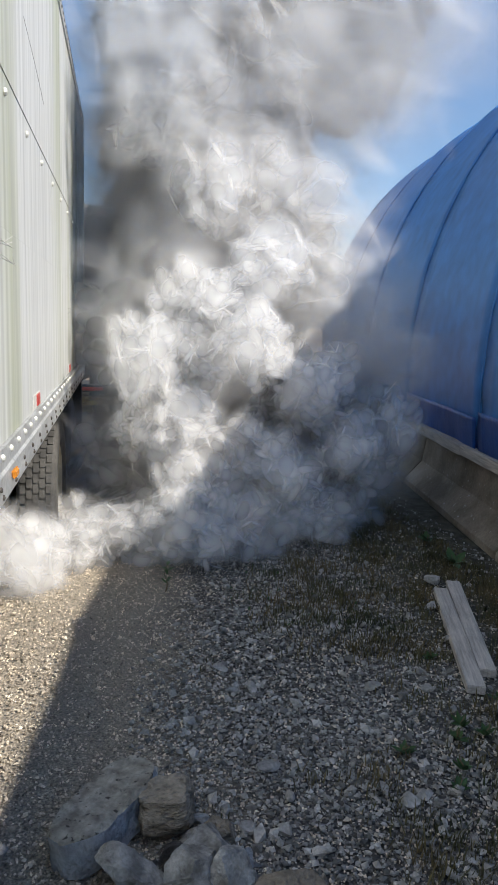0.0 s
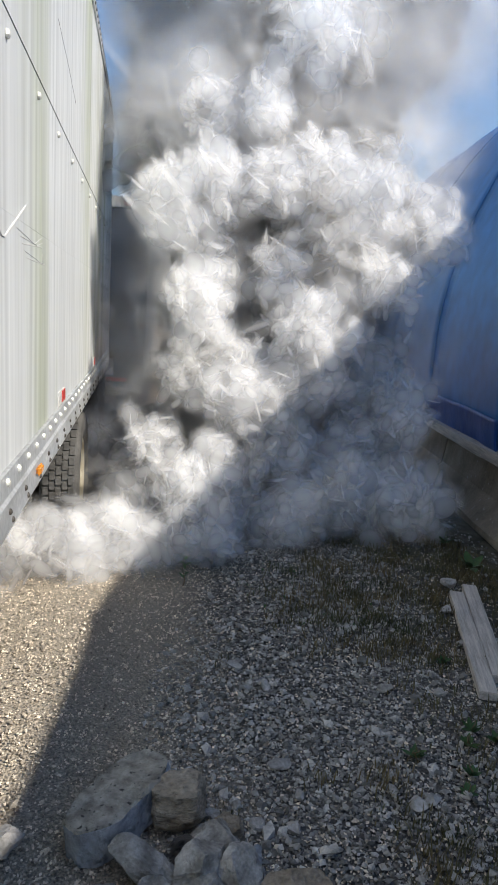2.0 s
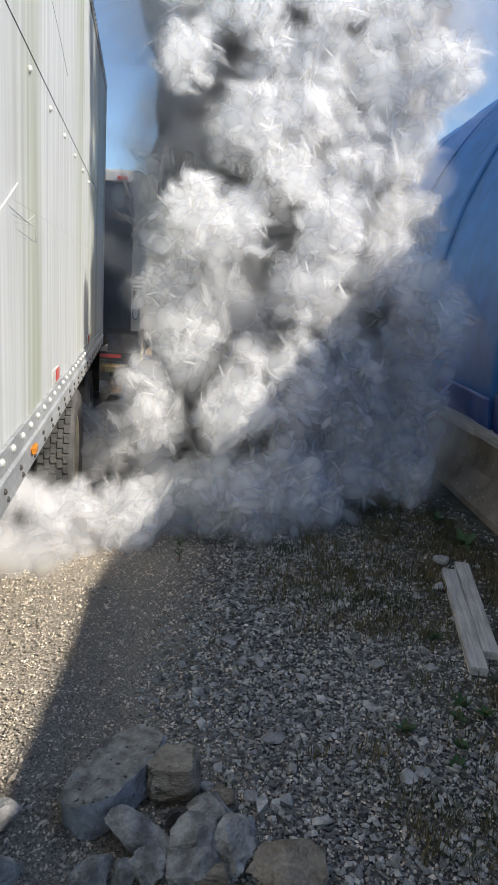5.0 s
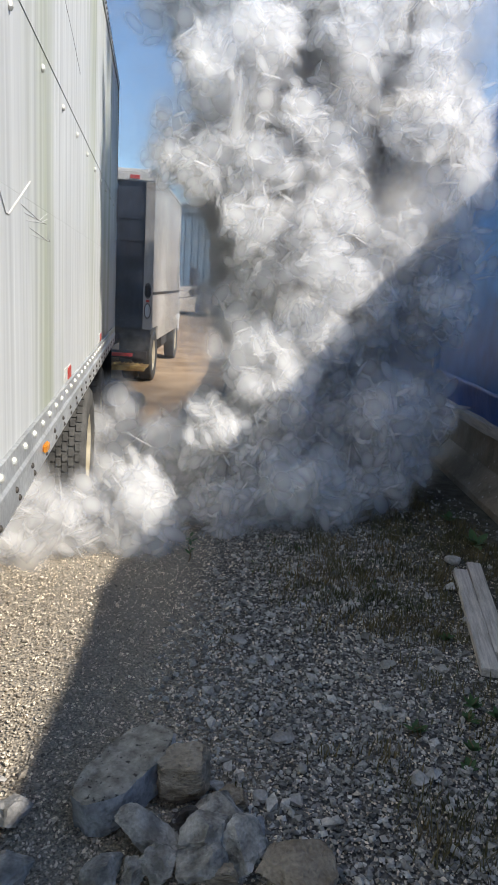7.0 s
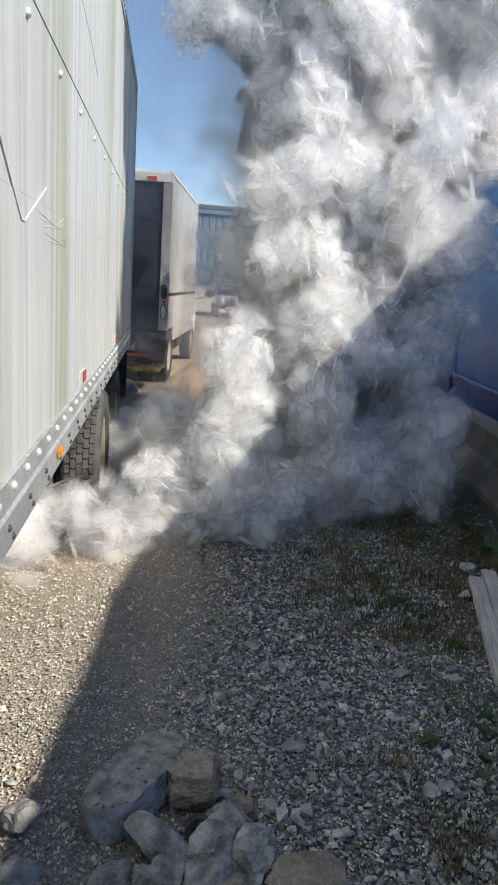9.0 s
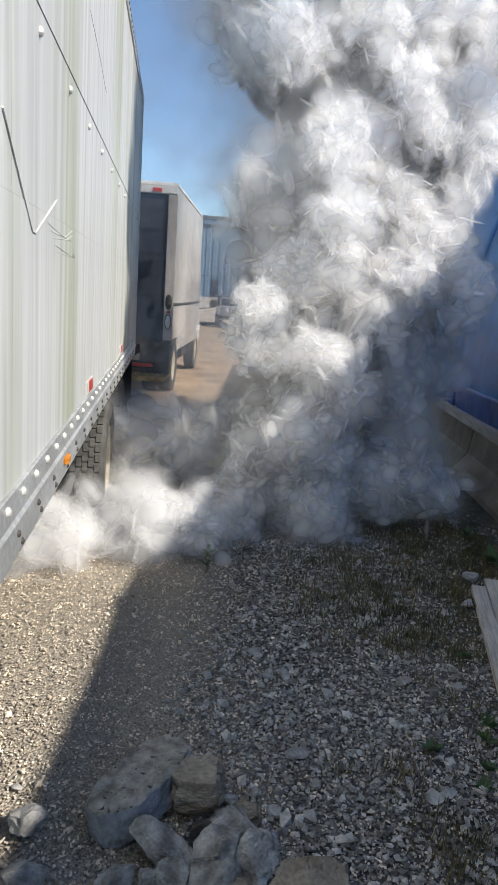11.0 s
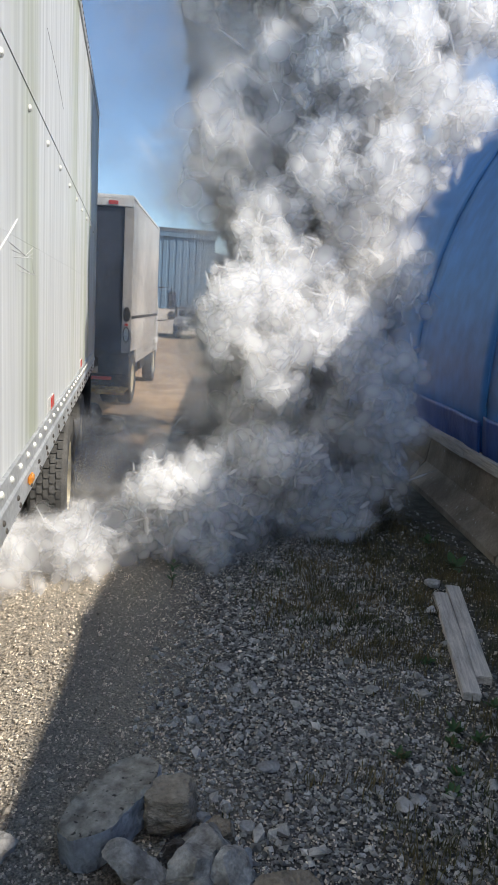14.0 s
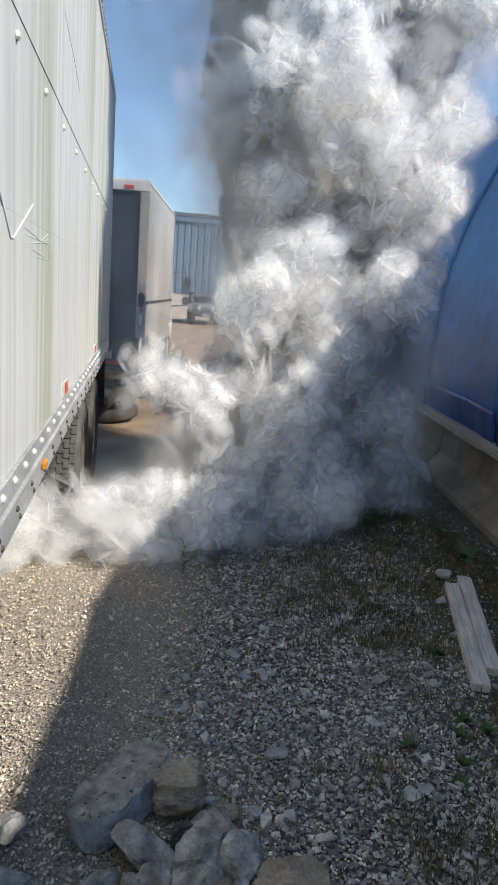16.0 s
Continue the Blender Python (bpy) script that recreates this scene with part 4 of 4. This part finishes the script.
def stream(rng, b, i, size, gate_y, reach, y, speed, rise, drift, low):
    """One puff: pooled under the trailer, out along the ground, then up. Its rows of time, place and turn."""
    start = Vector((rng.uniform(-2.3, -1.2), gate_y + rng.uniform(-0.2, 0.2), low))
    gate = Vector((-0.78, gate_y, low))
    turn_at = Vector((reach, y, max(0.55 * size, low)))
    t1 = b + 0.9
    t2 = t1 + max(0.3, (reach + 0.78) / speed)
    spin = rng.uniform(-25, 25), rng.uniform(15, 40)

    def where(t):
        if t <= t1:
            f = min(max((t - b) / 0.9, 0), 1)
            return start.lerp(gate, f * f * (3 - 2 * f))
        if t <= t2:
            f = (t - t1) / (t2 - t1)
            p = gate.lerp(turn_at, 1 - (1 - f) ** 1.5)
            return p
        d = t - t2
        up = rise * (d - 0.5 * (1 - math.exp(-d / 0.5)))
        return turn_at + Vector((drift * d, 0.12 * d, up))

    times = sorted({0.0, 16.0} | {round(x, 2) for x in [b, b + 0.45, t1, (t1 + t2) / 2, t2, t2 + 0.35] + [t2 + 0.9 * k for k in range(1, 11)] if 0 < x < 16})
    return [(t, where(t), (spin[0] * max(0, t - b) * 0.5, spin[1] * max(0, t - b), 37.0 * i)) for t in times]


def build_smoke():
    cloud = thing("smoke", pose(0, 0, 0), "dense grey-white smoke rolling from under the trailer", "smoke")
    rng = np.random.default_rng(21)
    meshes = {m.name: puff_meshes(m) for m in (M_SMOKE, M_HAZE, M_FAINT)}
    puffs = []

    def limits(b):
        far = np.interp(b, (-6, -4.6, -4.0, 5, 7.0, 8.6, 10, 16), (1.5, 1.6, 2.45, 2.6, 2.75, 2.35, 2.35, 2.55))
        least = np.interp(b, (-5, 0, 3, 6, 11, 14), (0.15, 0.25, 0.7, 0.95, 0.95, 0.7))
        return least, far
    # low puffs that roll out before the wheel and pile up at the front
    for i, b in enumerate(np.arange(-5.0, 15.8, 0.085)):
        least, far = limits(b)
        reach = -0.35 + (far + 0.35) * rng.random() ** 0.9
        size = rng.uniform(0.24, 0.34) + 0.06 * max(reach, 0)
        y = 4.62 + 0.40 * max(reach, 0) + 0.7 * rng.random() ** 1.5
        rise = rng.uniform(0.5, 0.9)
        drift = (0.30 if reach < least else 0.02) + rng.uniform(-0.05, 0.08)
        puffs.append(("grey_smoke", size, stream(rng, b, i, size, rng.uniform(4.55, 4.95), reach, y, rng.uniform(1.4, 2.0), rise, drift, 0.15), i))
    # larger puffs that come out behind the wheel and climb as a column
    for i, b in enumerate(np.arange(-8.0, 14.6, 0.12)):
        least, far = limits(b)
        reach = least + (far - 0.1 - least) * rng.random()
        soft = rng.random() < 0.55
        size = rng.uniform(0.46, 0.70) * (1.3 if soft else 1.0)
        y = 5.35 + 0.25 * reach + 1.3 * rng.random()
        puffs.append(("thin_smoke" if soft else "grey_smoke", size, stream(rng, b, i, size, 6.1, reach, y, rng.uniform(1.6, 2.2), rng.uniform(0.7, 1.05), rng.uniform(-0.06, 0.08), 0.3), i))
    # slow soft body of the column, and the wide thin top of it
    body = ((1.2, 6.4, 1.0, 0.8), (1.9, 6.4, 1.3, 0.85), (1.2, 6.6, 2.2, 0.95), (2.0, 6.6, 2.5, 0.9), (1.1, 6.8, 3.3, 1.1), (2.0, 6.8, 3.7, 1.1), (1.1, 7.2, 4.6, 1.25),
            (2.4, 7.0, 4.8, 1.2), (0.6, 7.8, 5.6, 1.3), (1.8, 7.6, 5.9, 1.4), (3.1, 7.8, 5.7, 1.3))
    for i, (x, y, z, s) in enumerate(body):
        rows = [(t, Vector((x + 0.15 * math.sin(0.5 * t + i), y, z + 0.22 * math.sin(0.35 * t + 1.7 * i))), (4 * t, 14 * t * (1 if i % 2 else -1), 40 * i)) for t in (0, 2, 4, 6, 8, 10, 12, 14, 16)]
        puffs.append(("thin_smoke", s, rows, i))
    # the early veil before the parked truck, which lifts away
    veil = ((0.0, 6.6, 0.8, 0.6), (0.15, 6.9, 1.7, 0.75), (0.1, 7.2, 2.6, 0.85), (0.25, 7.0, 3.5, 0.95), (0.6, 7.2, 1.1, 0.8), (0.5, 7.4, 4.5, 1.1), (0.2, 7.2, 4.0, 0.9))
    for i, (x, y, z, s) in enumerate(veil):
        rows = [(t, Vector((x + 0.02 * t + 0.12 * max(0, t - 3), y, z + 0.05 * t + 0.40 * max(0.0, t - 2.5 - 0.4 * i))), (3 * t, 12 * t, 55 * i)) for t in (0, 1.5, 3, 4.5, 6, 8, 10, 12, 14, 16)]
        puffs.append(("thin_smoke", s, rows, i))
    # thin haze that hangs over the yard behind the column and above it
    haze = ((0.6, 9.6, 1.2, 1.5), (1.9, 10.5, 1.5, 2.0), (0.6, 10.0, 3.6, 2.1), (2.6, 9.5, 4.2, 2.2), (0.4, 9.0, 6.2, 2.2), (2.6, 9.0, 6.6, 2.4), (1.4, 9.4, 5.4, 2.2), (3.4, 9.6, 5.6, 2.0))
    for i, (x, y, z, s) in enumerate(haze):
        rows = [(t, Vector((x + 0.3 * math.sin(0.3 * t + i), y, z + 0.2 * math.sin(0.4 * t + 2.1 * i))), (3 * t, 8 * t, 50 * i)) for t in (0, 3, 6, 9, 12, 16)]
        puffs.append(("faint_smoke", s, rows, i))
    keyed = []
    for name, size, rows, i in puffs:
        ob = new("puff", meshes[name][i % 6])
        ob.parent = cloud
        ob.scale = (size * (1.0 + 0.1 * (i % 3)), size, size * (0.85 + 0.08 * (i % 4)))
        keyed.append((ob, rows))
    return keyed


build_ground()
build_trailer()
build_hall()
build_truck()
build_far()
build_old_tyres()
build_boards()
build_rocks()
SMOKE = build_smoke()
build_weeds()
build_grass()
build_gravel()
scene.cycles.transparent_max_bounces = 64


def motions():
    for ob, rows in SMOKE:
        walk(ob, [(t, pose(*p, *turn)) for t, p, turn in rows])


motions()
